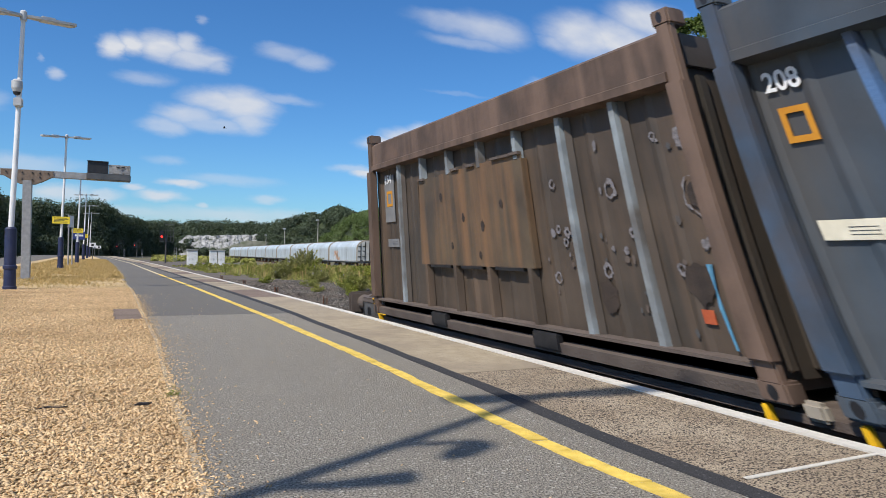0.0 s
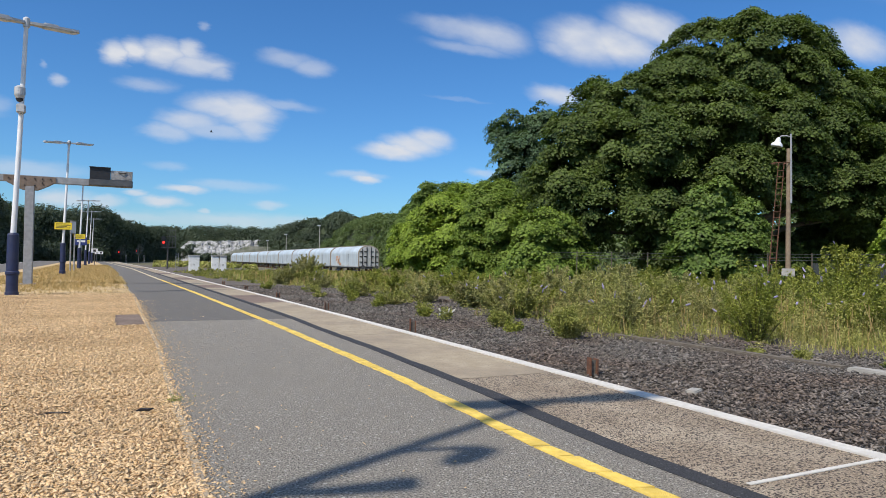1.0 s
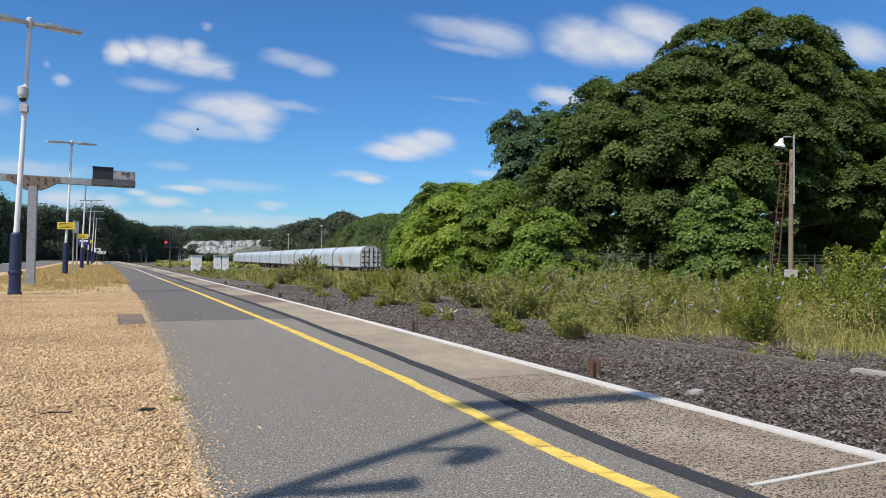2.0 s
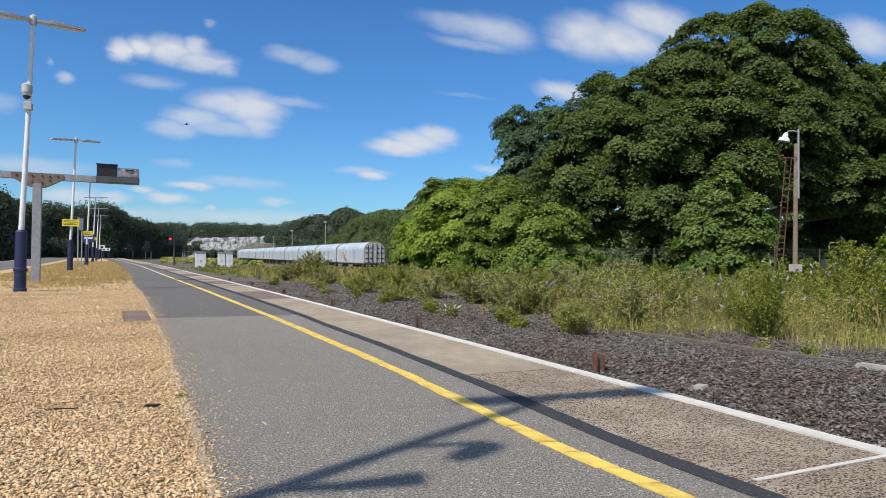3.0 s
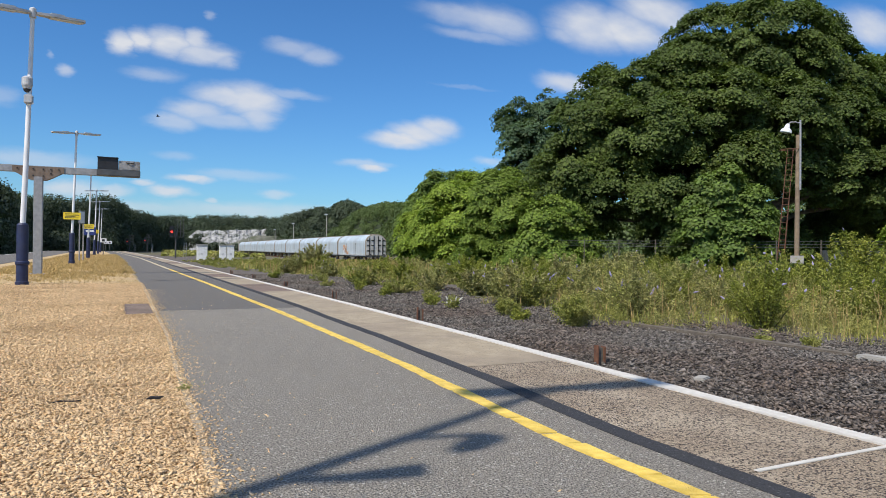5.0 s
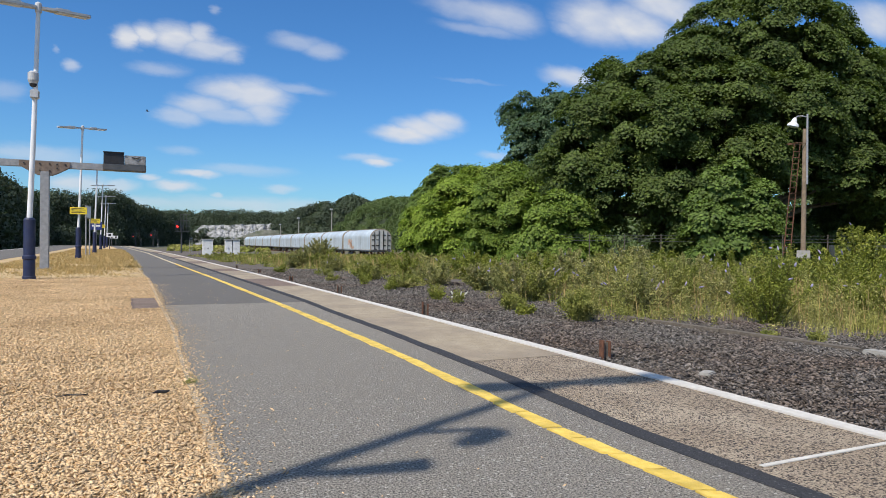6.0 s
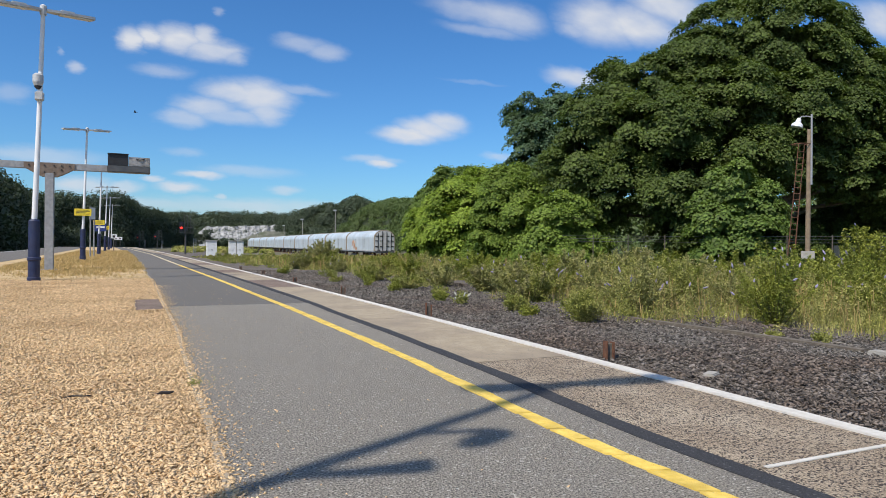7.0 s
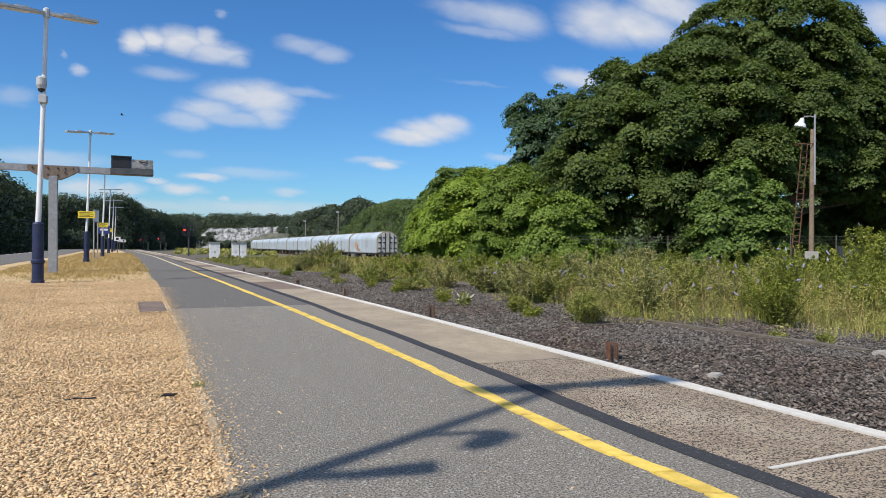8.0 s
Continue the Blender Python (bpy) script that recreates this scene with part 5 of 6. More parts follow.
# ---- things on the platform ----
def lamp_column(at, label, sign=False, cctv=True, arms=25, side_camera=False, left=1.0):
    ob = thing("lamp_column", at, label, "street lamp", "platform lamps")
    part("sleeve", tube(B(), [(0, 0, -0.1), (0, 0, 0.06), (0, 0, 0.07), (0, 0, 0.40), (0, 0, 0.42), (0, 0, 0.47), (0, 0, 0.49), (0, 0, 1.22), (0, 0, 1.26)],
                        [0.125, 0.125, 0.11, 0.11, 0.13, 0.13, 0.108, 0.108, 0.075], 20), "navy", ob, "navy blue base sleeve")
    part("column", tube(B(), [(0, 0, 1.2), (0.06, 0, 3.0), (0.13, 0, 5.62)], [0.054, 0.049, 0.04], 16), "pole_white", ob)
    part("cap", tube(B(), [(0.13, 0, 5.48), (0.13, 0, 5.66), (0.13, 0, 5.69)], [0.065, 0.065, 0.03], 14), "lamp_grey", ob)
    turn = pose(0.13, 0, 5.55, 0, 0, arms)
    for s in (-1, 1):
        k = left if s < 0 else 1.0
        bm = B()
        o = [(s * 0.05, -0.06), (s * 0.30, -0.10), (s * 0.98 * k, -0.11), (s * 1.02 * k, -0.06), (s * 1.02 * k, 0.06), (s * 0.98 * k, 0.11), (s * 0.30, 0.10), (s * 0.05, 0.06)]
        prism(bm, o, "z", 0.0, 0.05)
        box(bm, (min(s * 0.32, s * 0.6), -0.085, 0.04), (max(s * 0.32, s * 0.6), 0.085, 0.085), 0.015)
        bmesh.ops.transform(bm, matrix=turn @ pose(0, 0, 0, 0, -4 * s * s, 0), verts=bm.verts)
        head = part("lantern", bm, "lamp_grey", ob)
        bm = B()
        box(bm, (min(s * 0.32, s * 0.96 * k), -0.08, -0.022), (max(s * 0.32, s * 0.96 * k), 0.08, 0.002), 0.006)
        bmesh.ops.transform(bm, matrix=turn @ pose(0, 0, 0, 0, -4 * s * s, 0), verts=bm.verts)
        part("lens", bm, "lens", head)
    if side_camera:
        part("camera_bracket", tube(B(), [(0.04, 0, 3.95), (0.38, -0.10, 4.00), (0.44, -0.12, 3.93)], [0.03, 0.03, 0.03], 8), "pole_white", ob)
        dome = part("camera_housing", tube(B(), [(0.44, -0.12, 3.66), (0.44, -0.12, 3.72), (0.44, -0.12, 3.90), (0.44, -0.12, 3.96)], [0.05, 0.075, 0.075, 0.03], 18), "pole_white", ob)
        part("dome", tube(B(), [(0.44, -0.12, 3.60), (0.44, -0.12, 3.68)], [0.03, 0.065], 14), "black", dome)
        part("loudspeaker", tube(B(), [(0.03, -0.04, 3.20), (0.2, -0.10, 3.22), (0.46, -0.14, 3.25)], [0.035, 0.045, 0.07], 12), "lamp_grey", ob)
    if cctv:
        cam_box = part("camera_housing", tube(B(), [(0.05, -0.03, 4.0), (0.05, -0.03, 4.06), (0.05, -0.03, 4.08), (0.05, -0.03, 4.22), (0.05, -0.03, 4.26)], [0.07, 0.095, 0.10, 0.10, 0.05], 18), "lamp_grey", ob, "white camera housing")
        part("dome", tube(B(), [(0.05, -0.03, 3.93), (0.05, -0.03, 3.96), (0.05, -0.03, 4.02)], [0.03, 0.06, 0.075], 16), "black", cam_box)
        part("control_box", box(B(), (0.0, -0.13, 3.70), (0.16, 0.05, 3.88), 0.02), "lamp_grey", ob)
    if sign:
        board = part("sign_board", box(B(), (-0.33, -0.11, 1.83), (0.33, -0.085, 2.13), 0.006), "sign_yellow", ob, "yellow warning sign")
        bm = B()
        for k, w in enumerate((0.24, 0.27, 0.20, 0.26)):
            box(bm, (-0.27, -0.114, 2.06 - 0.055 * k), (-0.27 + 2 * w, -0.11, 2.08 - 0.055 * k))
        part("sign_print", bm, "ink", board)
        for z in (1.9, 2.06):
            part("clip", box(B(), (-0.08, -0.085, z - 0.02), (0.08, 0.07, z + 0.02), 0.005), "galv", ob)
    return ob


def information_gantry():
    ob = thing("information_gantry", (-2.0, 21.9, 0), "galvanised gantry with dark information display boxes", "display")
    part("post", box(B(), (-0.11, -0.11, -0.05), (0.11, 0.11, 2.72), 0.012), "galv", ob)
    part("base_plate", box(B(), (-0.2, -0.2, -0.02), (0.2, 0.2, 0.03), 0.008), "galv", ob)
    part("beam", box(B(), (-2.6, -0.07, 2.83), (1.46, 0.07, 3.02), 0.012), "galv", ob)
    bm = B()
    prism(bm, [(-0.62, 2.86), (-0.62, 3.00), (0.62, 3.00), (0.62, 2.86), (0.35, 2.70), (0.18, 2.62), (-0.18, 2.62), (-0.35, 2.70)], "y", -0.095, -0.072)
    prism(bm, [(-0.62, 2.86), (-0.62, 3.00), (0.62, 3.00), (0.62, 2.86), (0.35, 2.70), (0.18, 2.62), (-0.18, 2.62), (-0.35, 2.70)], "y", 0.072, 0.095)
    plate = part("bracket_plate", bm, "bracket", ob, "brown bolted bracket plate")
    for x, z in ((-0.5, 2.93), (-0.3, 2.93), (-0.12, 2.93), (0.12, 2.93), (0.3, 2.93), (0.5, 2.93), (-0.12, 2.74), (0.12, 2.74), (-0.3, 2.82), (0.3, 2.82)):
        part("bolt", tube(B(), [(x, -0.115, z), (x, -0.09, z)], [0.022, 0.022], 6), "black", plate)
    disp = part("display", box(B(), (1.46, -0.20, 3.02), (1.995, 0.20, 3.36), 0.01), "black", ob, "dark display screen")
    part("hood", box(B(), (1.45, -0.24, 3.345), (2.0, -0.16, 3.37), 0.004), "black", disp)
    part("equipment_case", box(B(), (2.0, -0.19, 3.02), (2.57, 0.19, 3.29), 0.012), "screen_grey", ob, "mottled grey equipment case")
    part("tray", box(B(), (1.44, -0.21, 2.84), (2.58, 0.21, 3.02), 0.012), "wagon_grey", ob)
    part("cable", tube(B(), [(2.2, -0.2, 3.24), (2.3, -0.22, 3.21), (2.42, -0.2, 3.25)], [0.014, 0.014, 0.014], 6), "black", ob)
    return ob


def platform_things():
    lamp_column((-1.75, 1.15, 0), "white lamp column with camera dome and navy sleeve", False, False, -8, True, 0.5)
    lamp_column((-1.75, 16.2, 0), "white twin-headed lamp column with camera and navy sleeve")
    for k, y in enumerate((33.4, 50.0, 67.0, 83.0, 99.0)):
        lamp_column((-1.78 + (0.05 if k else 0) + bend(y) * (0.25 if k > 1 else 0), y, 0.12), "white twin-headed lamp column with yellow sign" if k < 3 else "white twin-headed lamp column far along", k < 3, False)
    information_gantry()
    # two-post notice board turned almost edge-on
    ob = thing("notice_board", (-1.75, 41.2, 0.05), "grey notice board on two thin posts", "sign", rz=80)
    for x in (-0.42, 0.42):
        part("post", tube(B(), [(x, 0, -0.1), (x, 0, 2.55)], [0.035, 0.035], 10), "galv", ob)
    board = part("board", box(B(), (-0.55, -0.03, 1.95), (0.55, 0.03, 2.65), 0.01), "screen_grey", ob)
    part("board_face", box(B(), (-0.5, -0.036, 2.0), (0.5, -0.03, 2.6)), "sign_white", board)
    ob = thing("name_sign", (-1.9, 58.0, 0.05), "blue sign with pale lettering on a post", "sign")
    part("post", tube(B(), [(0, 0, -0.1), (0, 0, 2.3)], [0.04, 0.04], 10), "galv", ob)
    face = part("board", box(B(), (-0.4, -0.06, 1.6), (0.4, -0.03, 2.2), 0.008), "sign_blue", ob)
    part("lettering", box(B(), (-0.28, -0.066, 1.84), (0.28, -0.06, 1.98)), "sign_white", face)
    for x, y in ((-1.25, 74.0), (-1.55, 108.0), (-1.05, 112.0)):
        ob = thing("marker_sign", (x, y, 0.0), "small white marker board on a short post", "sign", "marker boards")
        part("post", tube(B(), [(0, 0, -0.1), (0, 0, 1.3)], [0.04, 0.04], 8), "wagon_grey", ob)
        b = part("board", box(B(), (-0.28, -0.06, 1.2), (0.28, -0.03, 1.6), 0.01), "sign_white", ob)
        part("print", box(B(), (-0.12, -0.066, 1.29), (0.12, -0.06, 1.51)), "ink", b)
    for at, ln, rz in (((0.185, 3.85, 0.009), 0.085, 6), ((-0.225, 3.93, 0.009), 0.13, -4)):
        ob = thing("stick", at, "short dark charred stick lying on the gravel", "stick", rz=rz)
        part("bark", tube(B(), [(-ln / 2, 0, 0), (-ln / 5, 0.008, 0.004), (ln / 4, -0.006, 0.002), (ln / 2, 0, 0.004)], [0.003, 0.009 if ln < 0.1 else 0.004, 0.008 if ln < 0.1 else 0.0035, 0.003], 7), "black", ob)


platform_things()


# ---- the yard ----
def yard():
    rng = random.Random(9)
    for y in (8.54, 15.6, 23.05, 30.6, 38.4, 46.5):
        ob = thing("post_stub", (6.85 + bend(y) * 0.3, y, -0.98), "rusty brown cut-off steel post in the ballast", "post", "cut-off posts", rz=rng.uniform(-15, 15))
        bm = B()
        box(bm, (-0.085, -0.05, 0), (-0.055, 0.05, 0.33 + rng.uniform(-0.03, 0.03)), 0.004)
        box(bm, (0.045, -0.05, 0), (0.075, 0.05, 0.30), 0.004)
        part("flange", bm, "rust", ob)
        part("web", box(B(), (-0.055, -0.012, 0), (0.045, 0.012, 0.28), 0.003), "timber", ob)
    # timber baulks edging the old siding
    pts = [Vector((11.05, 13.4, -0.90)), Vector((11.25, 10.2, -0.89)), Vector((11.28, 7.3, -0.88))]
    for a, b in zip(pts, pts[1:]):
        d = b - a
        ob = thing("timber_baulk", ((a + b) / 2)[:], "weathered grey timber baulk lying beside the ballast", "timber", "timber baulks", rz=math.degrees(math.atan2(d.y, d.x)))
        part("beam", box(B(), (-d.length / 2, -0.12, -0.14), (d.length / 2 - 0.03, 0.12, 0.02), 0.02), "timber", ob)
    d = Vector((11.4, 3.1, 0)) - Vector((11.2, 7.25, 0))
    ob = thing("concrete_beam", (11.3, 5.15, -0.88), "pale concrete beam lying beside the ballast", "beam", rz=math.degrees(math.atan2(d.y, d.x)))
    part("beam", box(B(), (-2.05, -0.13, -0.14), (2.05, 0.13, 0.035), 0.02), "concrete", ob)
    ob = thing("concrete_block", (7.35, 6.95, -0.93), "pale flat broken concrete block in the ballast", "block", rz=25)
    part("slab", box(B(), (-0.14, -0.08, -0.05), (0.14, 0.08, 0.015), 0.015), "concrete", ob)
    # lamp pole with ladder, its local x across the line of sight
    ob = thing("lamp_pole", (29.4, 22.0, -1.0), "brown timber lamp pole with iron ladder and dish lamp", "lamp", rz=-53)
    part("pole", tube(B(), [(0, 0, -0.2), (0, 0, 3.5), (0, 0, 7.55)], [0.125, 0.11, 0.09], 14), "pole_wood", ob)
    part("conduit", tube(B(), [(0.12, -0.06, 4.9), (0.11, -0.06, 6.4), (0.10, -0.05, 8.25)], [0.05, 0.05, 0.045], 10), "galv", ob, "grey steel conduit")
    part("lamp_arm", tube(B(), [(0.10, -0.05, 8.1), (-0.1, -0.1, 8.16), (-0.32, -0.14, 8.16), (-0.42, -0.16, 8.04)], [0.03, 0.028, 0.028, 0.03], 8), "galv", ob)
    bm = tube(B(), [(0, 0, 0), (0, 0, 0.12), (0, 0, 0.2), (0, 0, 0.36), (0, 0, 0.42)], [0.27, 0.24, 0.14, 0.10, 0.05], 20)
    bmesh.ops.transform(bm, matrix=pose(-0.52, -0.18, 7.68, 0, 14, 0), verts=bm.verts)
    shade = part("shade", bm, "pole_white", ob, "white enamel dish shade")
    bm = tube(B(), [(0, 0, -0.02), (0, 0, 0.01)], [0.245, 0.245], 20)
    bmesh.ops.transform(bm, matrix=pose(-0.52, -0.18, 7.67, 0, 14, 0), verts=bm.verts)
    part("bulb_cover", bm, "lens", shade)
    bm = B()
    for k in range(16):
        a, b = 2 * math.pi * k / 16, 2 * math.pi * (k + 1) / 16
        tube(bm, [(-0.35 + 0.42 * math.cos(a), 0.30 * math.sin(a), 6.86), (-0.35 + 0.42 * math.cos(b), 0.30 * math.sin(b), 6.86)], [0.022, 0.022], 5)
    part("ring", bm, "rust", ob)
    lad = part("ladder", B(), "rust", ob)
    for s in (0, 1):
        part("stile", tube(B(), [(-0.95 + 0.30 * s, -0.1, 0.1), (-0.64 + 0.27 * s, -0.02, 4.2), (-0.44 + 0.25 * s, 0, 6.86)], [0.03, 0.026, 0.022], 6), "rust", lad)
    for k in range(22):
        z = 0.5 + 0.285 * k
        u = z / 6.86
        x0 = np.interp(z, [0.1, 4.2, 6.86], [-0.95, -0.64, -0.44])
        part("rung", tube(B(), [(x0, -0.05, z), (x0 + np.interp(z, [0.1, 4.2, 6.86], [0.30, 0.27, 0.25]), -0.05, z)], [0.016, 0.016], 6), "rust", lad)
    part("junction_box", box(B(), (-0.28, -0.22, 1.35), (0.30, -0.10, 1.75), 0.02), "concrete", ob)
    # fence behind the pole
    f = thing("yard_fence", (29.8, 21.4, -1.0), "grey corrugated sheet fence with wire strands", "fence", rz=-53)
    for k in range(10):
        x = 0.35 + 0.62 * k
        bm = B()
        n = 12
        o = [(x + 0.6 * q / n, 0.02 * math.cos(q * math.pi)) for q in range(n + 1)]
        o += [(p[0], p[1] + 0.01) for p in reversed(o)]
        prism(bm, o, "z", 0.05, 2.02 + 0.02 * (k % 3))
        part("sheet", bm, "fence_panel", f)
    for k in range(-7, 6):
        x = 0.3 + 1.9 * k
        part("post", tube(B(), [(x, 0.06, -0.2), (x, 0.06, 2.5)], [0.03, 0.025], 6), "timber", f)
    for z in (2.15, 2.30, 2.45):
        part("wire", tube(B(), [(-13.5, 0.03, z), (-4, 0.03, z - 0.03), (3, 0.03, z), (10.5, 0.03, z)], [0.008] * 4, 5), "wagon_grey", f)
    # lineside cabinets
    for x, y, w in ((9.8, 92.0, 1.25), (12.35, 91.9, 0.85), (13.3, 91.8, 0.85)):
        ob = thing("relay_cabinet", (x, y, -1.0), "white lineside relay cabinet with overhanging roof", "cabinet", "relay cabinets")
        part("body", box(B(), (-w / 2, -0.35, 0), (w / 2, 0.35, 2.1), 0.01), "cabinet", ob)
        part("roof", box(B(), (-w / 2 - 0.08, -0.45, 2.1), (w / 2 + 0.08, 0.45, 2.22), 0.015), "cabinet_top", ob)
        for s in (-1, 1):
            d = part("door", box(B(), (s * w / 4 - w / 4 + 0.02, -0.37, 0.12), (s * w / 4 + w / 4 - 0.02, -0.35, 2.0), 0.006), "cabinet", ob)
            part("handle", box(B(), (s * 0.06 - 0.015, -0.40, 0.9), (s * 0.06 + 0.015, -0.37, 1.1), 0.004), "wagon_grey", d)
    # colour light signals, the head hung beside a caged gantry
    for x, y, h in ((8.5, 118.0, 3.9), (8.4, 232.0, 3.4), (3.4, 236.0, 3.0)):
        ob = thing("railway_signal", (x, y, -1.0), "dark railway signal post showing red", "signal", "railway signals")
        part("post", tube(B(), [(0, 0, -0.2), (0, 0, h + 0.6)], [0.13, 0.11], 10), "wagon_grey", ob)
        head = part("head", box(B(), (-0.95, -0.35, h - 0.25), (-0.35, -0.05, h + 1.35), 0.04), "black", ob)
        part("hood", box(B(), (-0.86, -0.55, h + 0.58), (-0.44, -0.34, h + 0.62), 0.01), "black", head)
        part("red_lamp", tube(B(), [(-0.65, -0.40, h + 0.40), (-0.65, -0.34, h + 0.40)], [0.17 if y < 200 else 0.12] * 2, 14), "signal_red", ob, "lit red lamp")
        cage = part("platform", box(B(), (-1.0, -0.3, h - 0.45), (1.25, 0.5, h - 0.37), 0.01), "wagon_grey", ob)
        for q in np.linspace(-0.1, 1.2, 4):
            part("handrail", tube(B(), [(q, 0.5, h - 0.4), (q, 0.5, h + 2.4)], [0.035, 0.035], 5), "wagon_grey", cage)
        for z in (h + 0.5, h + 1.4, h + 2.4):
            part("handrail", tube(B(), [(-0.1, 0.5, z), (1.2, 0.5, z)], [0.035, 0.035], 5), "wagon_grey", cage)
        for q in (1.3, 1.65):
            part("ladder", tube(B(), [(q, 0.3, 0), (q, 0.25, 2.6)], [0.045, 0.045], 5), "galv", ob)
        for z in np.arange(0.4, 2.6, 0.4):
            part("rung", tube(B(), [(1.3, 0.28, z), (1.65, 0.28, z)], [0.03, 0.03], 5), "galv", ob)
    # distant yard lamps
    for u, y, h in ((0.2845, 150.0, 9.9), (0.2345, 172.0, 8.5), (0.2075, 205.0, 7.7), (0.170, 240.0, 6.0), (0.156, 270.0, 6.0)):
        ob = thing("yard_lamp", (u * y, y, -1.0), "slim pale yard lamp post beyond the wagons", "lamp", "yard lamps")
        part("post", tube(B(), [(0, 0, -0.2), (0, 0, h - 0.3)], [0.13, 0.09], 8), "concrete", ob)
        part("head", box(B(), (-0.5, -0.25, h - 0.4), (0.25, 0.25, h - 0.12), 0.08), "lamp_grey", ob)


yard()


def covered_wagon():
    ob = thing("covered_wagon", (29.1, 80.0, -0.95), "pale blue-grey covered wagon with arched roof and graffiti", "wagon", "parked wagons")
    L, w = 13.9, 1.33
    arc = [(w * math.cos(a), 2.62 + 1.05 * math.sin(a)) for a in np.linspace(0, math.pi, 17)]
    shell = [(w, 0.95)] + arc + [(-w, 0.95)]
    bm = B()
    prism(bm, shell, "y", 0.12, L - 0.12)
    part("body", bm, "van_side", ob)
    rim = [(p[0] * 1.025, p[1] + 0.03) for p in arc]
    for y0 in (0.0, L - 0.15):
        bm = B()
        prism(bm, [(w * 1.025, 1.0)] + rim + [(-w * 1.025, 1.0)], "y", y0, y0 + 0.15)
        part("end_rim", bm, "van_roof", ob, "tan arched end rim")
    bm = B()
    o = [(0.94 * p[0], 2.62 + (p[1] - 2.62) * 0.9) for p in arc]
    prism(bm, [(0.94 * w, 1.08)] + o + [(-0.94 * w, 1.08)], "y", -0.03, 0.02)
    end = part("end_wall", bm, "van_end", ob)
    for x in (-0.85, -0.28, 0.28, 0.85):
        top = 2.6 + 0.9 * math.sqrt(max(0.0, 1 - (x / 1.25) ** 2))
        bar = part("locking_bar", tube(B(), [(x, -0.07, 1.1), (x, -0.07, top)], [0.045, 0.045], 6), "black", end)
    for z in (1.6, 2.3, 2.9):
        for x in (-1.0, -0.42, 0.42, 1.0):
            part("hinge", box(B(), (x - 0.2, -0.09, z - 0.05), (x + 0.2, -0.03, z + 0.05), 0.01), "black", end)
    bm = B()
    prism(bm, [(0.42, 3.665), (-0.42, 3.665), (-0.40, 3.70), (0.40, 3.70)], "y", 0.3, L - 0.3)
    part("roof_strip", bm, "van_roof", ob)
    for y in (L / 3, 2 * L / 3):
        part("seam", box(B(), (-w - 0.012, y - 0.03, 1.0), (-w + 0.01, y + 0.03, 2.6)), "wagon_grey", ob)
    part("side_rail", box(B(), (-w - 0.03, 0.1, 1.0), (-w + 0.05, L - 0.1, 1.12), 0.01), "van_end", ob)
    part("underframe", box(B(), (-1.2, 0.05, 0.78), (1.2, L - 0.05, 0.98), 0.02), "wagon_grey", ob)
    for y in (1.7, 3.5, L - 3.5, L - 1.7):
        for s in (-1, 1):
            part("wheel", tube(B(), [(s * 0.70, y, 0.46), (s * 0.72, y, 0.46), (s * 0.82, y, 0.46)], [0.44, 0.46, 0.42], 18), "rust", ob)
    for y in (2.6, L - 2.6):
        for s in (-1, 1):
            part("bogie_frame", box(B(), (s * 0.95 - 0.06, y - 1.3, 0.35), (s * 0.95 + 0.06, y + 1.3, 0.62), 0.03), "wagon_grey", ob)
    for s in (-1, 1):
        b = part("buffer", tube(B(), [(s * 0.87, 0.05, 0.98), (s * 0.87, -0.45, 0.98)], [0.11, 0.11], 10), "wagon_grey", ob)
        part("buffer_head", tube(B(), [(s * 0.87, -0.45, 0.98), (s * 0.87, -0.5, 0.98)], [0.24, 0.24], 14), "wagon_grey", b)
    return ob


def wagons():
    first = covered_wagon()
    turn = -math.degrees(math.atan(0.05))
    for k in range(1, 10):
        copy_thing(first, pose(29.1 + 0.05 * 14.35 * k, 80 + 14.35 * k, -0.95, 0, 0, turn))
    first.matrix_basis = pose(29.1, 80, -0.95, 0, 0, turn)
    rng = random.Random(2)
    g = part("graffiti", B(), "graffiti", first, "faded orange graffiti")
    bm = B()
    for k in range(16):
        y, z = 9.6 + rng.uniform(-1.3, 1.3), 1.5 + rng.uniform(-0.25, 0.75)
        box(bm, (-1.342, y - 0.25, z - 0.16), (-1.333, y + 0.25, z + 0.16), 0, None)
    me = g.data
    bm.to_mesh(me)
    bm.free()
    for x0 in (29.1 - 0.75, 29.1 + 0.75):
        bm = B()
        ribbon(bm, lambda y: x0 - 0.035 + 0.05 * (y - 80), lambda y: x0 + 0.035 + 0.05 * (y - 80), [60, 240], -1.06, -0.95)
        tagged(part("siding_rail", bm, "rust"), "rusty siding rail under the parked wagons", "rail", "siding rails", "structure")


wagons()


def bird():
    ob = thing("bird", (13.13, 90, 16.79), "small dark bird gliding across the sky", "bird")
    part("body", tube(B(), [(0, -0.16, 0), (0, -0.08, 0.0), (0, 0.06, 0.01), (0, 0.15, 0.02), (0, 0.2, 0.02)], [0.015, 0.05, 0.06, 0.04, 0.01], 8), "bird", ob)
    for s in (-1, 1):
        bm = B()
        o = [(0.02 * s, -0.08), (0.24 * s, -0.02), (0.46 * s, -0.10), (0.26 * s, 0.09), (0.02 * s, 0.10)]
        prism(bm, o, "z", 0.0, 0.015)
        bmesh.ops.transform(bm, matrix=pose(0, 0, 0.02, 0, -24 * s, 0), verts=bm.verts)
        part("wing", bm, "bird", ob)
    part("tail", prism(B(), [(-0.03, -0.14), (0.03, -0.14), (0.06, -0.30), (-0.06, -0.30)], "z", -0.005, 0.01), "bird", ob)
    return ob


BIRD = bird()


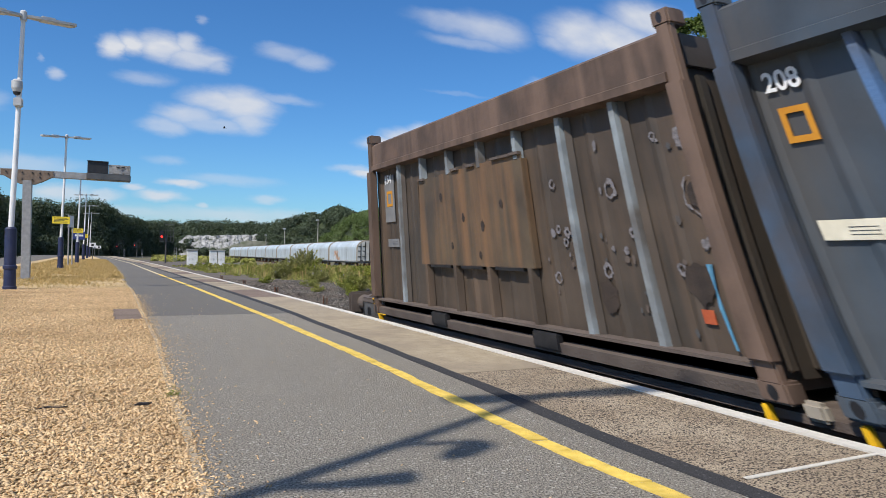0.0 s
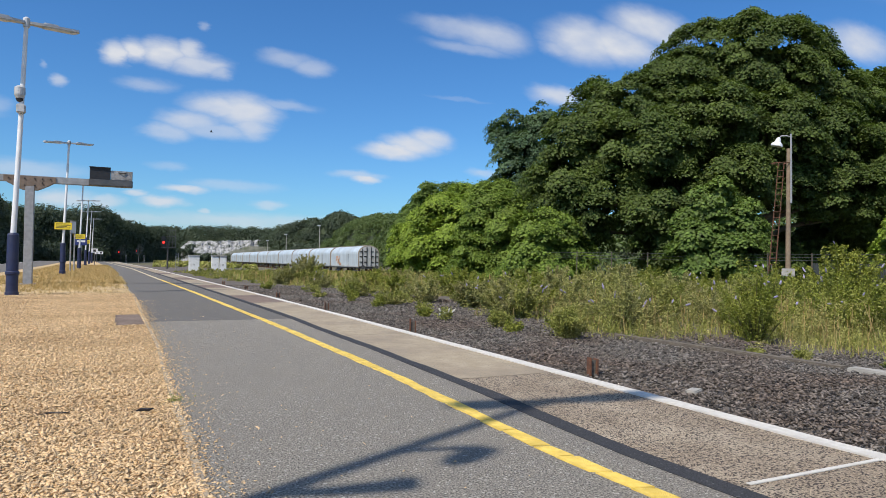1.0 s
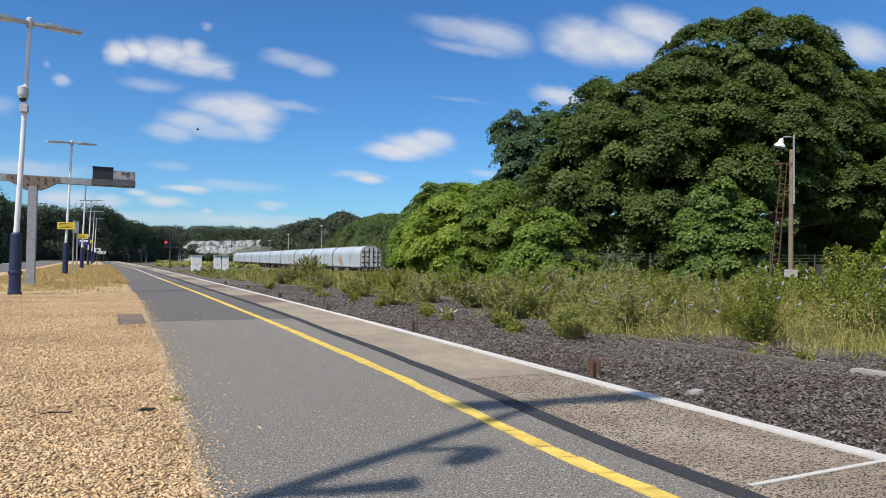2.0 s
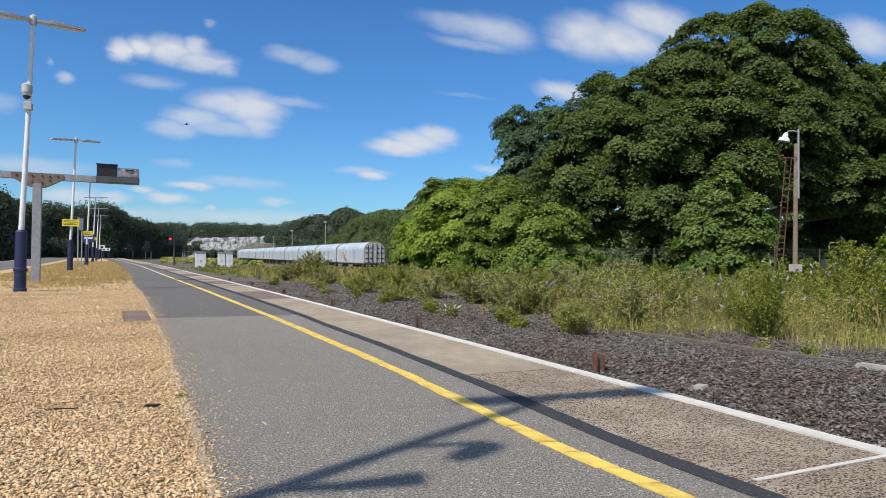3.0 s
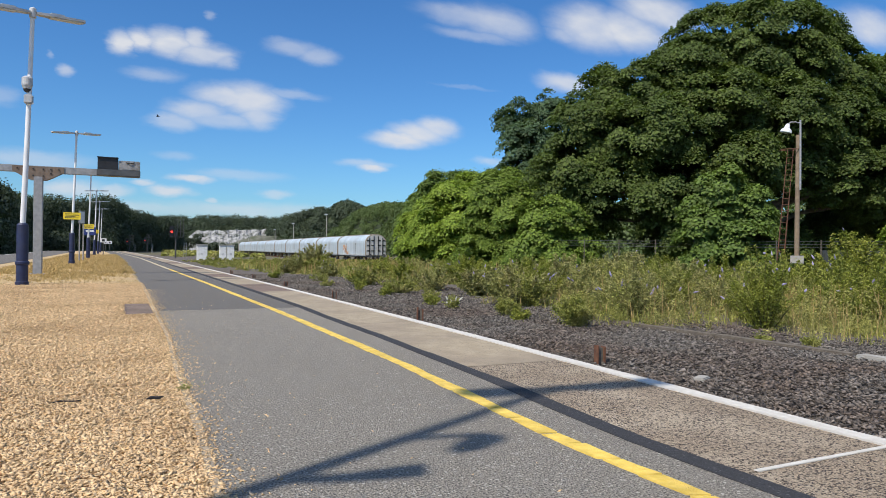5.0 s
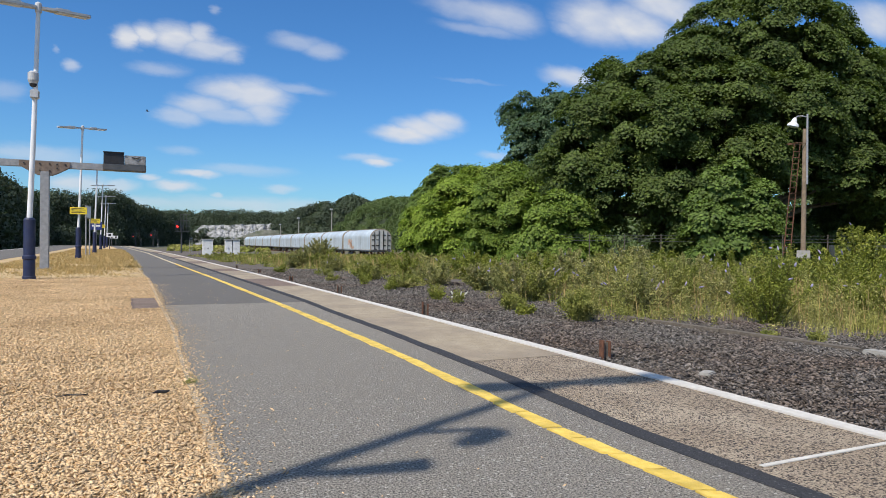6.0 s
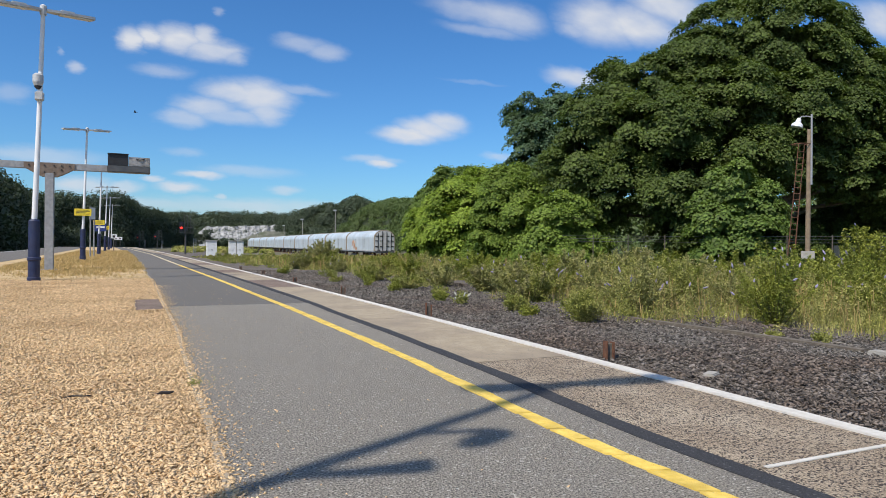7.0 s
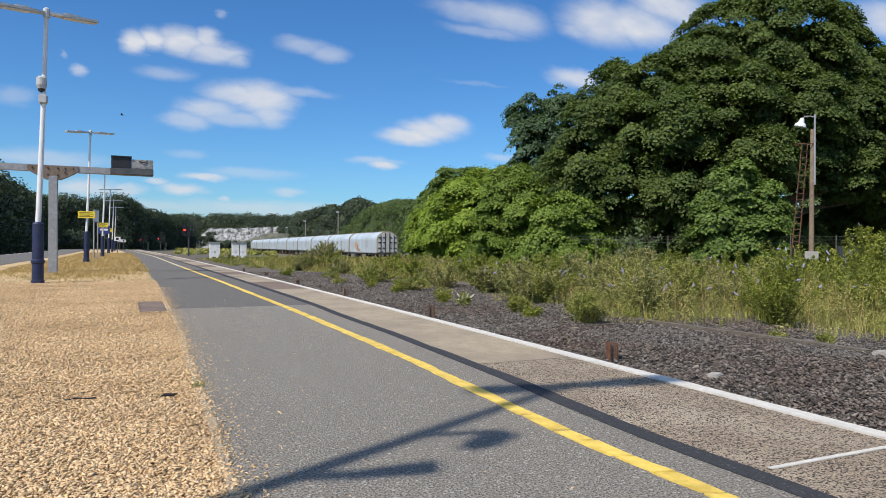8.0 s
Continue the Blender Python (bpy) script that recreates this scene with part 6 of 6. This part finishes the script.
# ---- plants ----
FRONT_Y = [4, 7, 8.5, 9.2, 10, 11.4, 12.7, 13.1, 17, 18, 22, 26, 31, 33, 36, 47, 60, 110]
FRONT_X = [19, 15.0, 13.2, 13.0, 12.4, 11.6, 10.6, 10.0, 10.2, 10.2, 11.8, 13.6, 16.0, 12.8, 11.6, 10.4, 8.2, 7.0]


def undergrowth():
    rng = np.random.default_rng(17)

    def cover(n, ymax, p, width):
        y = 6.0 + (ymax - 6.0) * rng.random(n) ** p
        f = np.interp(y, FRONT_Y, FRONT_X)
        x = f + width(y) * rng.random(n)
        tuft = np.sin(x * 1.3 + 0.7 * np.sin(y * 0.9)) * np.sin(y * 0.8 + x * 0.35) + 0.5 * np.sin(x * 2.9 + y * 2.3)
        deep = np.clip((x - f) / 3.0, 0, 1)
        keep = rng.random(n) < np.clip(0.05 + 0.8 * tuft, 0, 1) * (1 - deep) + deep * np.clip(0.50 + 0.75 * tuft, 0.08, 1)
        return x[keep], y[keep], deep[keep], tuft[keep]
    # grass blades
    x, y, deep, tuft = cover(80000, 75, 1.9, lambda y: 9 + 0.22 * y)
    n = len(x)
    h = (0.12 + 0.38 * deep) * (0.75 + 0.35 * tuft) * rng.uniform(0.5, 1.3, n)
    h = np.clip(h, 0.06, 0.9)
    a = rng.uniform(0, 2 * np.pi, n)
    w = (0.005 + 0.0005 * y) * rng.uniform(0.7, 1.5, n)
    lean = h[:, None] * rng.normal(0, 0.28, (n, 2))
    v = np.empty((n, 3, 3))
    v[:, 0] = np.stack([x - np.cos(a) * w, y - np.sin(a) * w, np.full(n, -1.0)], 1)
    v[:, 1] = np.stack([x + np.cos(a) * w, y + np.sin(a) * w, np.full(n, -1.0)], 1)
    v[:, 2] = np.stack([x + lean[:, 0], y + lean[:, 1], -1.0 + h], 1)
    tagged(np_mesh("grass", v.reshape(-1, 3), np.arange(3 * n).reshape(n, 3), "weed"), "yellowing wild grass over the old yard", "grass", kind="stuff")
    # leafy weeds: upright stems feathered with small leaves, in drifts of unlike height
    x, y, deep, tuft = cover(9500, 95, 1.45, lambda y: 10 + 0.25 * y)
    n = len(x)
    top = np.clip((0.26 + 0.60 * deep) * (0.75 + 0.6 * tuft) * rng.uniform(0.45, 1.5, n), 0.10, 1.5) * np.clip(1.3 - y / 80, 0.42, 1)
    lean = rng.normal(0, 0.22, (n, 2)) * top[:, None]
    m = np.clip((34 + 40 * top).astype(int), 20, 90)
    idx = np.repeat(np.arange(n), m)
    t = rng.random(len(idx)) ** 0.75
    wide = (0.20 * (1.05 - t) + 0.04) * (0.35 + 0.5 * top[idx])
    c = np.stack([x[idx] + lean[idx, 0] * t ** 1.6, y[idx] + lean[idx, 1] * t ** 1.6, -0.98 + top[idx] * t], 1) + rng.normal(size=(len(idx), 3)) * wide[:, None] * np.array([1, 1, 0.35])
    c[:, 2] = np.maximum(c[:, 2], -0.97)
    v, f = leaf_quads(c, rng.normal(size=c.shape) + np.array([0, 0, 0.7]), 0.040 + 0.0016 * c[:, 1], rng, 0.2, 0.42)
    tagged(np_mesh("weeds", v, f, "weed"), "knee-high leafy weeds over the old yard", "weeds", kind="stuff")
    # bleached seed stalks standing above the leaves
    x, y, deep, tuft = cover(7000, 60, 1.4, lambda y: 9 + 0.22 * y)
    n = len(x)
    h = (0.3 + 0.6 * deep) * rng.uniform(0.6, 1.35, n)
    a, w = rng.uniform(0, 2 * np.pi, n), 0.0016 + 0.00022 * y
    lean = h[:, None] * rng.normal(0, 0.16, (n, 2))
    v = np.empty((n, 4, 3))
    for k, (sx, t) in enumerate(((-1, 0.0), (1, 0.0), (1.6, 0.86), (-1.2, 1.0))):
        v[:, k] = np.stack([x + np.cos(a) * w * sx + lean[:, 0] * t, y + np.sin(a) * w * sx + lean[:, 1] * t, -1.0 + h * t], 1)
    tagged(np_mesh("seed_stalks", v.reshape(-1, 3), np.arange(4 * n).reshape(n, 4), "straw"), "bleached dry seed stalks among the weeds", "grass", kind="stuff")
    # dry grass down the platform
    n = 110000
    y = 16.0 + 56 * rng.random(n) ** 1.5
    x = -3.6 + 4.0 * rng.random(n) + np.array([bend(k) for k in y])
    tuft = np.sin(x * 2.1 + 1) * np.sin(y * 0.55) + 0.5 * np.sin(x * 4.3 + y * 1.9)
    keep = (rng.random(n) < np.clip((y - 16.5) / 6, 0.06, 1) * np.clip(0.7 + 0.6 * tuft, 0.1, 1))
    x, y = x[keep], y[keep]
    n = len(x)
    h = rng.uniform(0.015, 0.10, n) * np.clip((y - 12) / 14, 0.4, 1)
    a, w = rng.uniform(0, 2 * np.pi, n), 0.006 + 0.0004 * y
    lean = h[:, None] * rng.normal(0, 0.9, (n, 2))
    v = np.empty((n, 3, 3))
    v[:, 0] = np.stack([x - np.cos(a) * w, y - np.sin(a) * w, np.full(n, -0.02)], 1)
    v[:, 1] = np.stack([x + np.cos(a) * w, y + np.sin(a) * w, np.full(n, -0.02)], 1)
    v[:, 2] = np.stack([x + lean[:, 0], y + lean[:, 1], h], 1)
    tagged(np_mesh("dry_grass", v.reshape(-1, 3), np.arange(3 * n).reshape(n, 3), "straw"), "straw-coloured dry grass on the platform", "grass", kind="stuff")


def shrub(name, at, label, w, h, stems, leaves, size, leaf, seed, flowers=0, flower="blossom", spread=0.5):
    rng = np.random.default_rng(seed)
    ob = thing(name, at, label, "shrub", "yard shrubs")
    bm = B()
    pts, tips = [], []
    for k in range(stems):
        a, r = rng.uniform(0, 2 * math.pi), w * rng.uniform(0.15, 1.0)
        hh = h * rng.uniform(0.55, 1.0) * (1 - 0.35 * (r / w) ** 2)
        p0 = np.array([math.cos(a) * r * 0.3 * spread, math.sin(a) * r * 0.3 * spread, -0.05])
        p1 = np.array([math.cos(a) * r * 0.6, math.sin(a) * r * 0.6, hh * 0.6])
        p2 = np.array([math.cos(a) * r, math.sin(a) * r, hh])
        tube(bm, [p0, p1, p2], [0.012 * min(1, h), 0.008 * min(1, h), 0.003 * min(1, h)], 4, False)
        m = leaves // stems
        t = rng.random(m) ** 0.7
        q = np.where(t[:, None] < 0.5, p0 + (p1 - p0) * (t * 2)[:, None], p1 + (p2 - p1) * (t * 2 - 1)[:, None])
        pts.append(q + rng.normal(0, 0.07 * h ** 0.5, (m, 3)) * (1.2 - t)[:, None])
        tips.append((p2, p2 - p1))
    tagged(part("stem_wood", bm, "stem", ob), kind="stuff")
    c = np.concatenate(pts)
    c[:, 2] = np.abs(c[:, 2])
    c = np.concatenate([c, c[::-1][: len(c) // 2] + rng.normal(0, 0.05, (len(c) // 2, 3))])
    v, f = leaf_quads(c, rng.normal(size=c.shape) + np.array([0, 0, 0.8]), size * 0.72, rng, 0.2, 0.42)
    np_mesh("foliage", v, f, leaf, ob)
    for k in range(flowers):
        p, d = tips[k % len(tips)]
        d = d / np.linalg.norm(d) * 0.6 + rng.normal(0, 0.35, 3) + np.array([0, 0, 0.15])
        part("blossom", tube(B(), [p, p + d * 0.04, p + d * 0.09, p + d * 0.14], [0.014, 0.027, 0.023, 0.006], 6), flower, ob)
    return ob


def shrubs():
    s = shrub
    s("buddleia", (11.6, 18.6, -1.0), "rounded dusty green buddleia with brown seed heads", 1.35, 1.45, 46, 6500, 0.10, "shrub_dull", 61, 6)
    s("tall_weed", (9.75, 13.1, -1.0), "leafy green weed clump at the ballast's edge", 0.62, 0.85, 46, 5200, 0.075, "weed", 62)
    s("tall_weed", (9.15, 14.6, -1.0), "bright green small weed at the ballast's edge", 0.35, 0.42, 14, 1200, 0.075, "shrub", 63)
    s("tall_weed", (9.45, 15.6, -1.0), "leafy green weed clump beside ballast", 0.6, 0.6, 24, 2600, 0.075, "weed", 64)
    s("buddleia", (13.6, 11.0, -1.0), "tall yellow-green buddleia with a few lilac blossoms", 0.95, 2.15, 44, 6800, 0.085, "shrub", 65, 8)
    s("buddleia", (16.6, 10.6, -1.0), "bushy yellow-green buddleia with lilac blossoms", 1.25, 1.75, 46, 6800, 0.09, "shrub", 66, 6)
    s("buddleia", (18.6, 12.4, -1.0), "tall green buddleia near a lamp pole", 1.5, 2.0, 44, 6200, 0.10, "shrub", 67, 7)
    s("buddleia", (13.0, 14.6, -1.0), "spreading buddleia dotted with lilac blossoms", 1.5, 1.25, 50, 6000, 0.085, "shrub_dull", 68, 12)
    s("buddleia", (16.2, 14.4, -1.0), "low buddleia with lilac blossoms among weeds", 1.3, 1.35, 40, 5200, 0.09, "shrub_dull", 69, 6)
    s("buddleia", (14.8, 12.3, -1.0), "low buddleia with lilac blossoms among grass", 0.9, 1.1, 30, 3600, 0.085, "shrub", 70, 5)
    s("elder_bush", (20.4, 21.6, -1.0), "bright green rounded bush below the trees", 0.95, 1.9, 40, 4200, 0.13, "shrub", 71)
    s("elder_bush", (15.6, 58.0, -1.0), "green bush standing before the parked wagons", 1.7, 2.5, 46, 5200, 0.2, "shrub_dull", 72)
    s("tall_weed", (9.1, 18.2, -1.0), "sparse pale flowering weed on the ballast", 0.45, 0.5, 14, 700, 0.08, "weed", 73, 6, "blossom_white")
    s("tall_weed", (10.0, 25.0, -1.0), "green weed clump at the ballast's edge", 0.9, 0.75, 30, 3200, 0.11, "weed", 74)
    s("tall_weed", (10.9, 31.5, -1.0), "green weed clump at the ballast's edge", 1.1, 0.9, 30, 3200, 0.13, "weed", 75)
    s("elder_bush", (12.4, 27.0, -1.0), "dull green low bush in the weeds", 1.5, 1.2, 40, 4800, 0.12, "shrub_dull", 76)
    s("elder_bush", (15.5, 22.5, -1.0), "dull green low bush in the weeds", 1.8, 1.45, 46, 6000, 0.11, "shrub_dull", 77, 6)
    s("elder_bush", (19.0, 30.0, -1.0), "dull green low bush before the trees", 2.2, 1.6, 46, 6000, 0.14, "shrub_dull", 78)
    s("elder_bush", (14.2, 40.0, -1.0), "yellow-green low bush in the weeds", 1.9, 1.2, 40, 4600, 0.15, "shrub", 79)
    s("elder_bush", (18.5, 44.0, -1.0), "dull green low bush in the weeds", 2.4, 1.5, 46, 5200, 0.16, "shrub_dull", 80)
    s("elder_bush", (22.5, 17.2, -1.0), "bushy green shrub below the lamp pole", 1.8, 1.9, 46, 6000, 0.12, "shrub", 81, 5)
    s("elder_bush", (25.5, 20.5, -1.0), "green shrub beside the lamp pole", 1.6, 1.7, 40, 5000, 0.13, "leaf_mid", 82)
    s("elder_bush", (23.8, 15.5, -1.0), "leafy bright green bush by a fence", 1.7, 2.9, 60, 8000, 0.15, "shrub", 83, 4)
    for k, (x, y, h, w) in enumerate(((13.8, 21.0, 1.7, 1.3), (16.4, 19.6, 1.8, 1.4), (18.4, 18.4, 1.7, 1.4), (20.6, 18.6, 1.8, 1.5), (17.4, 24.5, 1.9, 1.6),
                                      (20.8, 24.0, 1.9, 1.6), (14.6, 27.5, 1.6, 1.5), (12.6, 23.0, 1.3, 1.0), (22.8, 26.5, 2.0, 1.6), (17.0, 33.0, 1.6, 1.8))):
        s("wild_buddleia", (x, y, -1.0), "sunlit dusty buddleia thicket below the trees", w, h, 48, 7000, 0.10 + 0.001 * y, "shrub_dull" if k % 3 else "shrub", 300 + k, 4)
    s("gravel_weed", (0.35, 4.06, -0.005), "tiny green weed at the gravel's edge", 0.035, 0.05, 12, 160, 0.014, "shrub", 350)
    # small tufts sown over the bare ballast
    for k, (x, y, w, h) in enumerate(((9.0, 19.5, 0.3, 0.4), (10.0, 22.0, 0.45, 0.4), (9.2, 24.0, 0.4, 0.45), (11.0, 26.0, 0.5, 0.4), (9.4, 28.0, 0.5, 0.55), (8.8, 31.0, 0.4, 0.4),
                                      (12.2, 29.0, 0.5, 0.35), (9.6, 35.0, 0.6, 0.6), (8.4, 40.0, 0.6, 0.55), (11.9, 8.6, 0.3, 0.22), (12.4, 7.2, 0.22, 0.2), (11.6, 9.4, 0.2, 0.16))):
        s("ballast_weed", (x, y, -0.97), "small yellow-green weed tuft in the ballast", w, h, 16, 900, 0.05 + 0.0014 * y, "weed" if k % 2 else "shrub", 400 + k)
    rng = random.Random(77)
    k = 0
    while k < 26:
        y = rng.uniform(10, 52)
        x = np.interp(y, FRONT_Y, FRONT_X) + rng.uniform(0.8, 3 + 0.3 * y)
        if x / y > 1.55 or (18 < y < 33 and x < 0.62 * y):
            continue
        kind = k % 3
        s("wild_shrub", (x, y, -1.0), ("straggling yellow-green shrub among weeds", "dusty brown-green shrub among weeds", "leafy weed thicket on the old yard")[kind],
          rng.uniform(0.6, 1.3), rng.uniform(0.8, 1.7), 30, 2600, 0.07 + 0.0018 * y, ("shrub", "shrub_dull", "weed")[kind], 200 + k, 3 if kind == 1 else 0)
        k += 1


undergrowth()
shrubs()
scatter_stones()
coping()
yellow_line()


# ---- movement ----
def motions():
    for ob, y0, z in TRAIN:
        walk(ob, [(t, pose(4.55, y0 - 33.6 * t, z)) for t in (0.0, 0.1, 0.2, 0.3, 0.5, 1.0, 4.0, 8.0)])
    walk(BIRD, [(t, pose(x, 90, z, 0, 0, 78)) for t, x, z in (
        (0.0, 13.13, 16.79), (0.5, 12.28, 16.84), (1.0, 11.31, 16.85), (1.5, 10.35, 16.9), (3.0, 7.63, 17.03), (3.5, 6.84, 17.02),
        (4.0, 5.98, 16.95), (4.5, 5.12, 16.88), (6.0, 2.47, 16.63), (7.0, 0.66, 16.54), (8.0, -1.11, 16.36))])


motions()
